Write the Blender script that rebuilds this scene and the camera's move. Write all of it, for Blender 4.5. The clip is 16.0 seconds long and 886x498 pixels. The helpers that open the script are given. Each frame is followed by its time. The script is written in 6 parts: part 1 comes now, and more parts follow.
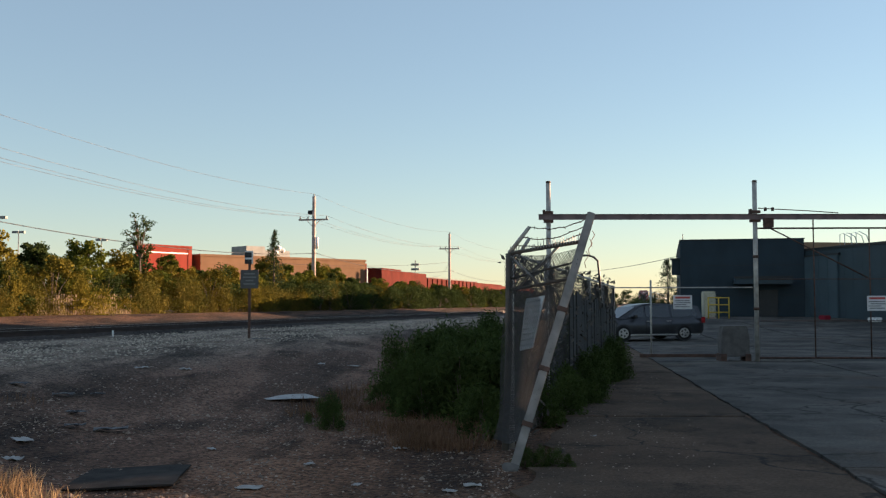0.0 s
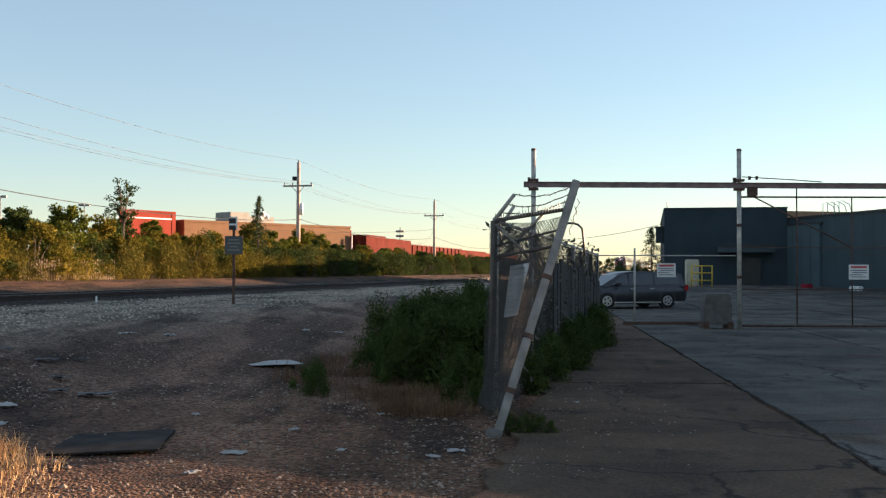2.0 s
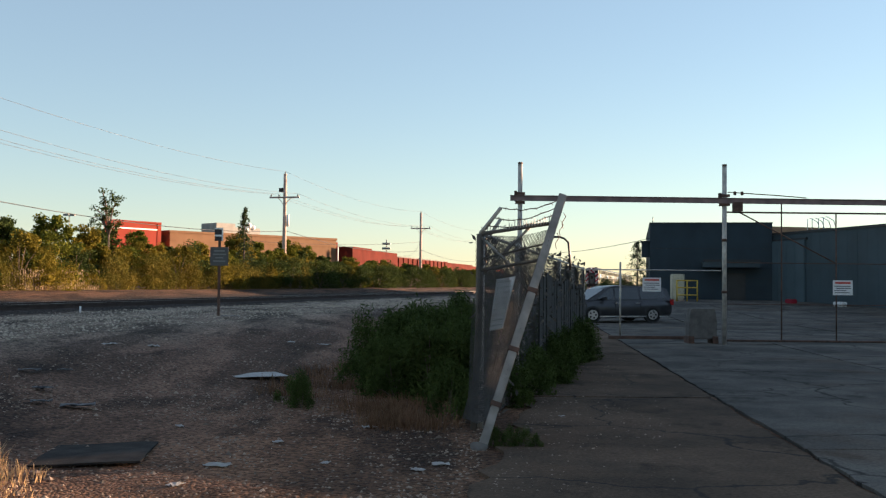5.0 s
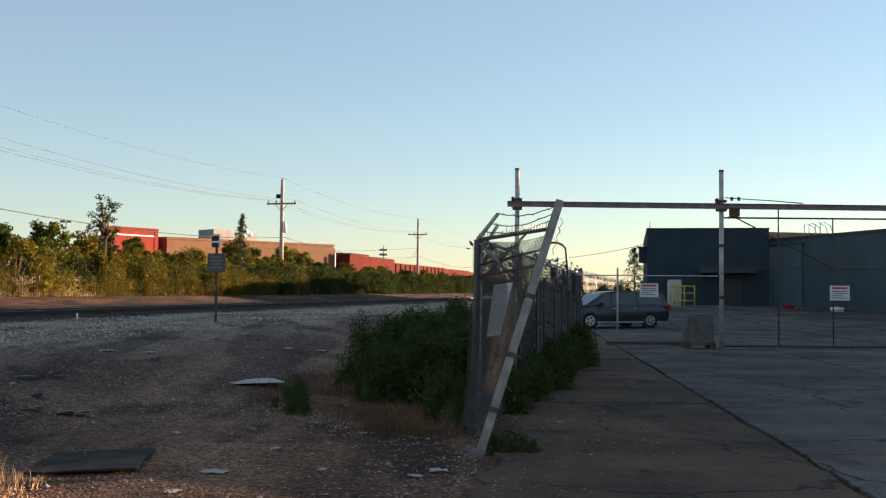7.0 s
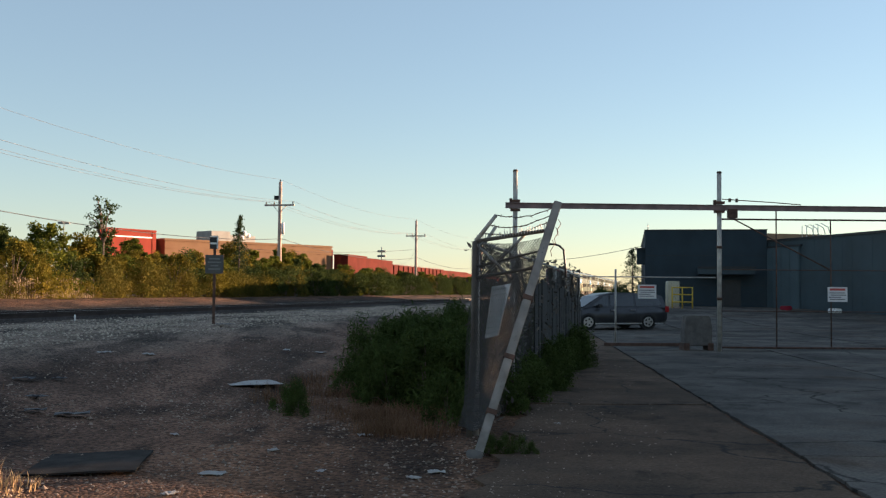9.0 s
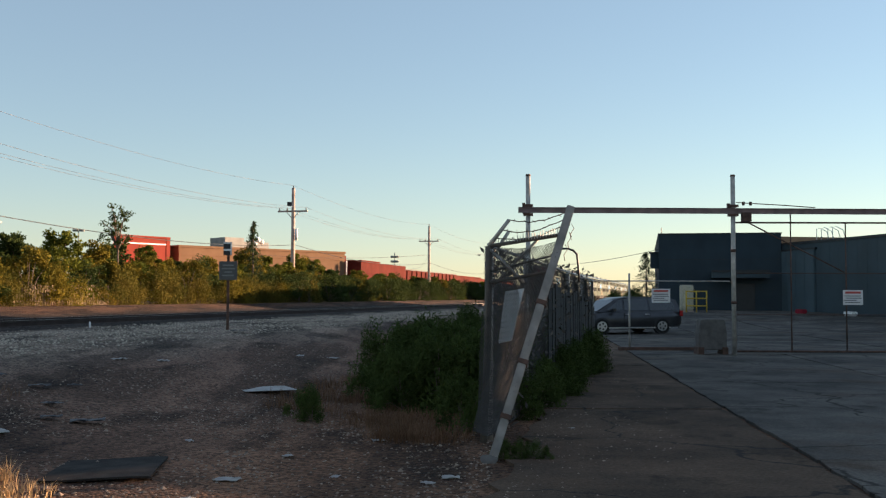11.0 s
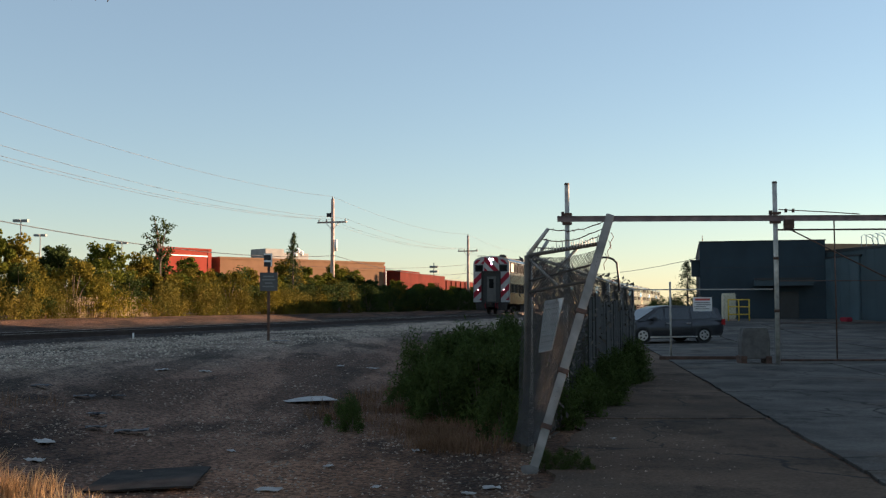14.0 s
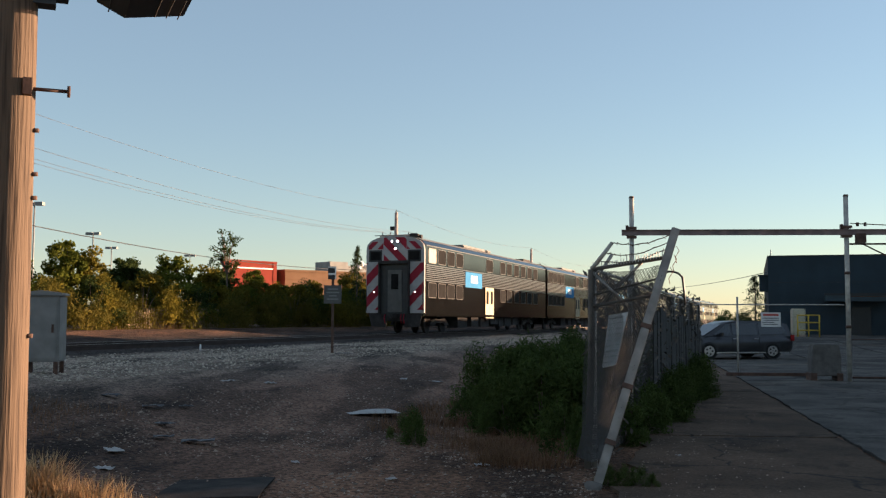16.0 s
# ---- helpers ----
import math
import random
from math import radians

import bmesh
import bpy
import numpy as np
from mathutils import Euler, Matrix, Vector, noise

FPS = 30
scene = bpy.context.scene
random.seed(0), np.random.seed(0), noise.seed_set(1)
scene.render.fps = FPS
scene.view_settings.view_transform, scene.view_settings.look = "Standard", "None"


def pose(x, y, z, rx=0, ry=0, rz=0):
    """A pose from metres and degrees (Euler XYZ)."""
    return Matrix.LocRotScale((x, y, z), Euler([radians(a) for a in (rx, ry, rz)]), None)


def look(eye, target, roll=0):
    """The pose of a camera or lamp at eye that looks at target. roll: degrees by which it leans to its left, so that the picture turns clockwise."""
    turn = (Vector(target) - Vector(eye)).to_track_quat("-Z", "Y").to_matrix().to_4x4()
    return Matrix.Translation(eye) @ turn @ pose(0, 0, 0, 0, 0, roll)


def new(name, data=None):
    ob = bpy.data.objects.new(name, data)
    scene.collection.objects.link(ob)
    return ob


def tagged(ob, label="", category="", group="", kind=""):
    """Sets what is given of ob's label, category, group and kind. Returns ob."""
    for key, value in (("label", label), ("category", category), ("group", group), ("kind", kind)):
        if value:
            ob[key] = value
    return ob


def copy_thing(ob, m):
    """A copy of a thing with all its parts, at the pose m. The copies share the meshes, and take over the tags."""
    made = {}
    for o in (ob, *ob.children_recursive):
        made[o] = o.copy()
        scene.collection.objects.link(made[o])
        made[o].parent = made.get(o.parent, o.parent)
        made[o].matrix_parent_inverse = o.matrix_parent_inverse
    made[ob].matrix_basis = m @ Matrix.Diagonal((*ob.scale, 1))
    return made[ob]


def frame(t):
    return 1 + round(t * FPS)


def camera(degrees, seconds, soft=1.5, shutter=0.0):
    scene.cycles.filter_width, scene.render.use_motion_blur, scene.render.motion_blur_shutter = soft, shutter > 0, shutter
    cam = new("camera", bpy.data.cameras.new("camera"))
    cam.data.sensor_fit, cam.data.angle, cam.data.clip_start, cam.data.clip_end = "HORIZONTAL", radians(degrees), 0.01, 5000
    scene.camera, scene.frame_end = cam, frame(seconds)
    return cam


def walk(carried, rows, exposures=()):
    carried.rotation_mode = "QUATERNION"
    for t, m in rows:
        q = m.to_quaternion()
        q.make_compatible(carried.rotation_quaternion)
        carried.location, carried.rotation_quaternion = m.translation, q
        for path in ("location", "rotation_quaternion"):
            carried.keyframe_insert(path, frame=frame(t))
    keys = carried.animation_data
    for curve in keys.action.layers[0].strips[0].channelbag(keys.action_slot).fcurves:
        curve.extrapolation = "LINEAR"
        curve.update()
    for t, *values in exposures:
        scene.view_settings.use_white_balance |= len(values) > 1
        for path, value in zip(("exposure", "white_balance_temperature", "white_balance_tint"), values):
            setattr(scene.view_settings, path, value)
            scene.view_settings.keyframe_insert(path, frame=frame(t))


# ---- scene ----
cam = camera(47.07, 16.0, soft=1.25)
EYE = 1.65
# seconds, yaw, pitch, roll of the hand-held camera
TURNS = [
    (0.0, 1.316, 3.073, 0.097),
    (0.5, 0.571, 2.216, -0.133),
    (1.0, 0.303, 1.426, -0.399),
    (1.5, 0.294, 1.179, -0.408),
    (2.0, 0.451, 1.215, -0.156),
    (2.5, 0.300, 1.314, -0.019),
    (3.0, 0.017, 1.443, -0.368),
    (3.5, -0.000, 1.460, 0.000),
    (4.0, -0.153, 1.616, -0.400),
    (6.5, -0.386, 2.231, -0.623),
    (7.0, -0.486, 2.278, -0.475),
    (7.5, -0.613, 2.272, -0.251),
    (8.0, -0.710, 2.307, -0.386),
    (10.5, -0.110, 2.534, -0.271),
    (11.0, 0.153, 2.649, -0.155),
    (11.5, 0.368, 2.709, -0.351),
    (12.0, 0.697, 2.809, -0.240),
    (12.5, 1.069, 2.914, 0.000),
    (13.0, 1.497, 3.007, 0.102),
    (13.5, 1.959, 3.082, 0.228),
    (14.0, 2.365, 3.203, 0.158),
    (14.5, 2.984, 3.364, 0.151),
    (15.0, 3.688, 3.513, 0.181),
    (15.5, 4.629, 3.708, -0.129),
    (16.0, 5.896, 3.958, -0.224),
]
EXPOSURES = [(t, 1.91 + e, 6050, 16) for t, e in ((0, 0.0), (0.6, 0.02), (1.0, 0.12), (1.5, 0.24), (3.5, 0.2), (7.5, 0.1), (12, 0.0), (14.5, -0.02), (16, -0.06))]
walk(cam, [(t, pose(0, 0, EYE, 90 + p, r, y)) for t, y, p, r in TURNS], EXPOSURES)

# ---- light ----
SUN_AZ, SUN_EL = 66.0, 8.0
world = bpy.data.worlds.new("sky")
scene.world = world
world.use_nodes = True
wn = world.node_tree
sky = wn.nodes.new("ShaderNodeTexSky")
sky.sky_type, sky.sun_disc = "NISHITA", False
sky.sun_elevation, sky.sun_rotation = radians(SUN_EL), radians(SUN_AZ)
sky.air_density, sky.dust_density, sky.ozone_density = 1.0, 0.12, 1.6
# thin even evening haze over the whole dome
haze = wn.nodes.new("ShaderNodeVectorMath")
haze.operation = "MULTIPLY_ADD"
haze.inputs[1].default_value = (0.78, 0.78, 0.74)
haze.inputs[2].default_value = (0.86, 1.04, 1.12)
wn.links.new(sky.outputs[0], haze.inputs[0])
wn.links.new(haze.outputs[0], wn.nodes["Background"].inputs[0])
wn.nodes["Background"].inputs[1].default_value = 0.050
sun = new("sun", bpy.data.lights.new("sun", "SUN"))
sun.data.energy, sun.data.angle, sun.data.color = 5.0, radians(0.35), (1.0, 0.66, 0.38)
SD = Vector((math.sin(radians(SUN_AZ)) * math.cos(radians(SUN_EL)), math.cos(radians(SUN_AZ)) * math.cos(radians(SUN_EL)), math.sin(radians(SUN_EL))))
sun.matrix_world = look(SD * 200, (0, 0, 0))

# ---- track frame: s along the rails away from the camera, u to the left of it ----
TA = radians(13.0)
RAIL_Z, TRACK_U = 0.95, 18.3


def su(s, u, z=0.0):
    return Vector((s * math.sin(TA) - u * math.cos(TA), s * math.cos(TA) + u * math.sin(TA), z))


def smooth(a, b, v):
    v = min(1.0, max(0.0, (v - a) / (b - a)))
    return v * v * (3 - 2 * v)


def u_of(x, y):
    return -x * math.cos(TA) + y * math.sin(TA)


def ground_z(x, y):
    u = u_of(x, y)
    z = 0.72 * smooth(5.2, 11.8, u) + 0.06 * smooth(15.4, 16.4, u)
    z += 0.65 * smooth(42, 74, y) * (1 - smooth(2, 8, u))
    z += 0.40 * smooth(20.3, 26.0, u)
    if u > 3.0 and u < 16:
        z += 0.05 * noise.noise((x * 0.35, y * 0.35, 1.7)) * smooth(3.0, 4.5, u) * (1 - smooth(15, 16, u))
    return z


# ---- materials ----
def mat(name, color, rough=0.7, metal=0.0, noise_scale=8.0, vary=0.25, bump=0.0, bump_scale=40.0, spec=0.5, second=None, island=0.0, objvar=0.0, rough_noise=0.5):
    m = bpy.data.materials.new(name)
    m.use_nodes = True
    nt, n = m.node_tree, m.node_tree.nodes
    b = n["Principled BSDF"]
    b.inputs["Roughness"].default_value, b.inputs["Metallic"].default_value = rough, metal
    b.inputs["Specular IOR Level"].default_value = spec
    tc = n.new("ShaderNodeTexCoord")
    big = n.new("ShaderNodeTexNoise")
    big.inputs["Scale"].default_value, big.inputs["Detail"].default_value = noise_scale, 6
    big.inputs["Roughness"].default_value = rough_noise
    big.inputs["Detail"].default_value = 6 if rough_noise == 0.5 else 12
    nt.links.new(tc.outputs["Object"], big.inputs["Vector"])
    ramp = n.new("ShaderNodeValToRGB")
    lo = second if second else tuple(c * (1 - vary) for c in color)
    hi = color if second else tuple(min(1, c * (1 + vary)) for c in color)
    ramp.color_ramp.elements[0].color, ramp.color_ramp.elements[1].color = (*lo, 1), (*hi, 1)
    ramp.color_ramp.elements[0].position, ramp.color_ramp.elements[1].position = (0.32, 0.68) if rough_noise == 0.5 else (0.40, 0.60)
    nt.links.new(big.outputs["Fac"], ramp.inputs["Fac"])
    out = ramp.outputs["Color"]
    if island or objvar:
        src = n.new("ShaderNodeNewGeometry").outputs["Random Per Island"] if island else n.new("ShaderNodeObjectInfo").outputs["Random"]
        k = island or objvar
        mr = n.new("ShaderNodeMapRange")
        mr.inputs["To Min"].default_value, mr.inputs["To Max"].default_value = 1 - k, 1 + k
        nt.links.new(src, mr.inputs["Value"])
        mul = n.new("ShaderNodeVectorMath")
        mul.operation = "SCALE"
        nt.links.new(out, mul.inputs[0])
        nt.links.new(mr.outputs["Result"], mul.inputs["Scale"])
        out = mul.outputs["Vector"]
    nt.links.new(out, b.inputs["Base Color"])
    if bump:
        fine = n.new("ShaderNodeTexNoise")
        fine.inputs["Scale"].default_value, fine.inputs["Detail"].default_value = bump_scale, 5
        nt.links.new(tc.outputs["Object"], fine.inputs["Vector"])
        bp = n.new("ShaderNodeBump")
        bp.inputs["Strength"].default_value, bp.inputs["Distance"].default_value = bump, 0.02
        nt.links.new(fine.outputs["Fac"], bp.inputs["Height"])
        nt.links.new(bp.outputs["Normal"], b.inputs["Normal"])
    return m


def glow(name, color, strength):
    m = bpy.data.materials.new(name)
    m.use_nodes = True
    b = m.node_tree.nodes["Principled BSDF"]
    b.inputs["Base Color"].default_value = (*color, 1)
    b.inputs["Emission Color"].default_value = (*color, 1)
    b.inputs["Emission Strength"].default_value = strength
    return m


GALV = mat("galvanised_steel", (0.40, 0.37, 0.33), 0.55, 0.3, 6, 0.3, 0.1)
RUST = mat("rusty_steel", (0.10, 0.055, 0.04), 0.75, 0.3, 9, 0.4, 0.2)
BEAM = mat("painted_beam", (0.20, 0.14, 0.135), 0.6, 0.2, 3, 0.3, 0.1)
BLUE = mat("blue_painted_block", (0.019, 0.033, 0.044), 0.85, 0, 0.6, 0.2, 0.15, 6)
BLUE_STEEL = mat("blue_steel_siding", (0.031, 0.051, 0.063), 0.65, 0, 0.5, 0.18, 0.1, 4)
ROOFING = mat("sunlit_roof_fascia", (0.38, 0.22, 0.12), 0.8, 0, 1, 0.2)
REDWALL = mat("red_painted_wall", (0.20, 0.034, 0.022), 0.85, 0, 0.5, 0.12, 0.1, 5, spec=0.1)
TANWALL = mat("tan_block_wall", (0.20, 0.118, 0.07), 0.9, 0, 0.4, 0.12, 0.1, 5, spec=0.1)
WHITE = mat("white_paint", (0.75, 0.74, 0.72), 0.6, 0, 4, 0.1)
DARK = mat("black_paint", (0.015, 0.015, 0.017), 0.5, 0, 6, 0.3)
GLASS = mat("dark_glass", (0.012, 0.013, 0.016), 0.08, 0, 3, 0.2, spec=0.8)
GREYWOOD = mat("grey_pole_wood", (0.40, 0.30, 0.25), 0.85, 0, 4, 0.3, 0.3, 30)
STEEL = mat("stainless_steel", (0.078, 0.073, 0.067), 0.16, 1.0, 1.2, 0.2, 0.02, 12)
RED = mat("red_paint", (0.45, 0.03, 0.04), 0.45, 0, 3, 0.1)
CARPAINT = mat("grey_metallic_paint", (0.06, 0.061, 0.066), 0.3, 0.6, 3, 0.1)
RUBBER = mat("black_rubber", (0.02, 0.02, 0.02), 0.95, 0, 8, 0.3, spec=0.15)
ALLOY = mat("alloy_rim", (0.5, 0.5, 0.5), 0.35, 0.8, 8, 0.1)
YELLOW = mat("yellow_paint", (0.60, 0.40, 0.03), 0.6, 0, 5, 0.2)
LAMP = glow("headlight", (1.0, 0.74, 0.78), 45.0)


def ground_material():
    m = bpy.data.materials.new("dirt_and_gravel")
    m.use_nodes = True
    nt, n = m.node_tree, m.node_tree.nodes
    L = nt.links.new
    b = n["Principled BSDF"]
    b.inputs["Roughness"].default_value = 0.95
    b.inputs["Specular IOR Level"].default_value = 0.2
    tc = n.new("ShaderNodeTexCoord")
    def noise_tex(scale, detail=6):
        q = n.new("ShaderNodeTexNoise")
        q.inputs["Scale"].default_value, q.inputs["Detail"].default_value = scale, detail
        L(tc.outputs["Object"], q.inputs["Vector"])
        return q.outputs["Fac"]
    def math_node(op, a, c):
        q = n.new("ShaderNodeMath")
        q.operation = op
        for i, v in enumerate((a, c)):
            if isinstance(v, (int, float)):
                q.inputs[i].default_value = v
            else:
                L(v, q.inputs[i])
        return q.outputs[0]
    dot = n.new("ShaderNodeVectorMath")
    dot.operation = "DOT_PRODUCT"
    dot.inputs[1].default_value = (-math.cos(TA), math.sin(TA), 0)
    L(tc.outputs["Object"], dot.inputs[0])
    u = math_node("ADD", dot.outputs["Value"], math_node("MULTIPLY", math_node("SUBTRACT", noise_tex(0.5), 0.5), 2.0))
    ramp = n.new("ShaderNodeValToRGB")
    L(math_node("DIVIDE", u, 40.0), ramp.inputs["Fac"])
    e = ramp.color_ramp.elements
    stops = [(0.0, (0.125, 0.070, 0.041)), (0.09, (0.165, 0.086, 0.05)), (0.15, (0.165, 0.093, 0.062)), (0.225, (0.155, 0.093, 0.066)),
             (0.265, (0.235, 0.178, 0.14)), (0.388, (0.275, 0.217, 0.173)), (0.402, (0.04, 0.028, 0.023)), (0.56, (0.045, 0.03, 0.024)), (0.59, (0.105, 0.053, 0.031)), (0.70, (0.11, 0.062, 0.036))]
    e[0].position, e[0].color = stops[0][0], (*stops[0][1], 1)
    e[1].position, e[1].color = stops[-1][0], (*stops[-1][1], 1)
    for p, c in stops[1:-1]:
        q = e.new(p)
        q.color = (*c, 1)
    vor = n.new("ShaderNodeTexVoronoi")
    vor.inputs["Scale"].default_value = 27.0
    L(tc.outputs["Object"], vor.inputs["Vector"])
    sep = n.new("ShaderNodeSeparateColor")
    L(vor.outputs["Color"], sep.inputs[0])
    peb = n.new("ShaderNodeMapRange")
    peb.inputs["To Min"].default_value, peb.inputs["To Max"].default_value = 0.4, 1.75
    L(sep.outputs[0], peb.inputs["Value"])
    stain = n.new("ShaderNodeMapRange")
    stain.inputs["From Min"].default_value, stain.inputs["From Max"].default_value = 0.40, 0.60
    stain.inputs["To Min"].default_value, stain.inputs["To Max"].default_value = 0.52, 1.06
    turn = n.new("ShaderNodeMapping")
    turn.inputs["Rotation"].default_value = (0, 0, TA)
    turn.inputs["Scale"].default_value = (0.9, 0.22, 1)
    L(tc.outputs["Object"], turn.inputs["Vector"])
    band = n.new("ShaderNodeTexNoise")
    band.inputs["Scale"].default_value, band.inputs["Detail"].default_value = 1.0, 8
    L(turn.outputs[0], band.inputs["Vector"])
    L(math_node("ADD", math_node("MULTIPLY", band.outputs["Fac"], 0.65), math_node("MULTIPLY", noise_tex(0.9, 8), 0.35)), stain.inputs["Value"])
    # dark soil blotches and tyre-packed bands with firm edges
    blotch = n.new("ShaderNodeMapRange")
    blotch.inputs["From Min"].default_value, blotch.inputs["From Max"].default_value = 0.52, 0.60
    blotch.inputs["To Min"].default_value, blotch.inputs["To Max"].default_value = 1.12, 0.45
    wide = n.new("ShaderNodeMapping")
    wide.inputs["Rotation"].default_value = (0, 0, TA + radians(38))
    wide.inputs["Scale"].default_value = (0.75, 0.28, 1)
    L(tc.outputs["Object"], wide.inputs["Vector"])
    spots = n.new("ShaderNodeTexNoise")
    spots.inputs["Scale"].default_value, spots.inputs["Detail"].default_value, spots.inputs["Roughness"].default_value = 1.0, 10, 0.62
    L(wide.outputs[0], spots.inputs["Vector"])
    L(spots.outputs["Fac"], blotch.inputs["Value"])
    # soil washed along the foot of the ballast shoulder
    wash = n.new("ShaderNodeMapRange")
    wash.inputs["From Min"].default_value, wash.inputs["From Max"].default_value = 0.50, 0.58
    wash.inputs["To Min"].default_value, wash.inputs["To Max"].default_value = 1.0, 0.55
    along = n.new("ShaderNodeMapping")
    along.inputs["Rotation"].default_value = (0, 0, radians(-78))
    along.inputs["Scale"].default_value = (1.1, 0.13, 1)
    L(tc.outputs["Object"], along.inputs["Vector"])
    runs = n.new("ShaderNodeTexNoise")
    runs.inputs["Scale"].default_value, runs.inputs["Detail"].default_value = 0.8, 9
    L(along.outputs[0], runs.inputs["Vector"])
    L(runs.outputs["Fac"], wash.inputs["Value"])
    blotted = math_node("MULTIPLY", blotch.outputs[0], wash.outputs[0])
    k = math_node("MULTIPLY", math_node("MULTIPLY", peb.outputs[0], stain.outputs[0]), blotted)
    sc = n.new("ShaderNodeVectorMath")
    sc.operation = "SCALE"
    L(ramp.outputs["Color"], sc.inputs[0])
    L(k, sc.inputs["Scale"])
    L(sc.outputs["Vector"], b.inputs["Base Color"])
    bp = n.new("ShaderNodeBump")
    bp.inputs["Strength"].default_value, bp.inputs["Distance"].default_value = 0.9, 0.03
    L(math_node("ADD", math_node("MULTIPLY", vor.outputs["Distance"], -1.2), math_node("MULTIPLY", noise_tex(28.0), 0.5)), bp.inputs["Height"])
    L(bp.outputs["Normal"], b.inputs["Normal"])
    return m


GROUND = ground_material()

# ---- mesh helpers ----
def box(bm, x0, x1, y0, y1, z0, z1, m=None):
    vs = [Vector((x, y, z)) for z in (z0, z1) for x, y in ((x0, y0), (x1, y0), (x1, y1), (x0, y1))]
    vs = [bm.verts.new(m @ v if m else v) for v in vs]
    for f in ((3, 2, 1, 0), (4, 5, 6, 7), (0, 1, 5, 4), (1, 2, 6, 5), (2, 3, 7, 6), (3, 0, 4, 7)):
        bm.faces.new([vs[i] for i in f])
    return bm


def tube(bm, a, b, r0, r1=None, n=10, cap=True):
    a, b = Vector(a), Vector(b)
    r1 = r0 if r1 is None else r1
    q = (b - a).to_track_quat("Z", "Y")
    rings = []
    for p, r in ((a, r0), (b, r1)):
        rings.append([bm.verts.new(p + q @ Vector((r * math.cos(2 * math.pi * i / n), r * math.sin(2 * math.pi * i / n), 0))) for i in range(n)])
    for i in range(n):
        f = bm.faces.new((rings[0][i], rings[0][(i + 1) % n], rings[1][(i + 1) % n], rings[1][i]))
        f.smooth = n > 5
    if cap:
        bm.faces.new(rings[0][::-1])
        bm.faces.new(rings[1])
    return bm


def path_tube(bm, pts, r, n=5):
    """One round bar along a line of points."""
    pts = [Vector(p) for p in pts]
    rings = []
    for i, p in enumerate(pts):
        d = (pts[min(i + 1, len(pts) - 1)] - pts[max(i - 1, 0)]).normalized()
        side = d.cross(Vector((0.03, 0.05, 1.0)) if abs(d.z) < 0.95 else Vector((1, 0.1, 0))).normalized()
        up = side.cross(d)
        rings.append([bm.verts.new(p + r * (side * math.cos(2 * math.pi * k / n) + up * math.sin(2 * math.pi * k / n))) for k in range(n)])
    for a, c in zip(rings, rings[1:]):
        for k in range(n):
            bm.faces.new((a[k], a[(k + 1) % n], c[(k + 1) % n], c[k])).smooth = True
    bm.faces.new(rings[0][::-1])
    bm.faces.new(rings[-1])
    return bm


def prism(bm, outline, y0, y1, m=None):
    """Closed outline of (x, z), drawn out from y0 to y1."""
    rows = [[bm.verts.new((m @ Vector((x, y, z))) if m else Vector((x, y, z))) for x, z in outline] for y in (y0, y1)]
    k = len(outline)
    for i in range(k):
        bm.faces.new((rows[0][i], rows[0][(i + 1) % k], rows[1][(i + 1) % k], rows[1][i]))
    bm.faces.new(rows[0][::-1])
    bm.faces.new(rows[1])
    return bm


def mesh_of(name, bm, material, fix=True):
    if fix:
        bmesh.ops.recalc_face_normals(bm, faces=bm.faces)
    me = bpy.data.meshes.new(name)
    bm.to_mesh(me)
    bm.free()
    me.materials.append(material)
    return me


def part(name, bm, material, parent, label=""):
    ob = new(name, mesh_of(name, bm, material))
    ob.parent = parent
    return tagged(ob, label)


def thing(name, label, category, m=None, group=""):
    ob = new(name)
    ob.empty_display_size = 0.2
    if m is not None:
        ob.matrix_world = m
    return tagged(ob, label, category, group)


def solid(name, bm, material, label="", category="", group="", kind="", m=None):
    ob = new(name, mesh_of(name, bm, material))
    if m is not None:
        ob.matrix_world = m
    return tagged(ob, label, category, group, kind)


# ---- ground ----
def spaced(lo, hi, step, grow, far_lo, far_hi):
    v = list(np.arange(lo, hi + step / 2, step))
    d, q = step, v[-1]
    while q < far_hi:
        d *= grow
        q += d
        v.append(q)
    d, q = step, v[0]
    while q > far_lo:
        d *= grow
        q -= d
        v.insert(0, q)
    return v


def build_ground():
    xs, ys = spaced(-26, 30, 0.4, 1.25, -2500, 2500), spaced(2, 60, 0.4, 1.25, -2500, 2500)
    verts = [(x, y, ground_z(x, y)) for y in ys for x in xs]
    w = len(xs)
    faces = [(j * w + i, j * w + i + 1, (j + 1) * w + i + 1, (j + 1) * w + i) for j in range(len(ys) - 1) for i in range(w - 1)]
    me = bpy.data.meshes.new("ground")
    me.from_pydata(verts, [], faces)
    me.materials.append(GROUND)
    me.polygons.foreach_set("use_smooth", [True] * len(faces))
    tagged(new("ground", me), "bare dirt and pale gravel ground beside railway tracks", "ground", kind="structure")


build_ground()
SU_M = Matrix.Rotation(-TA, 4, "Z")  # local x to the right of the rails, local y along them


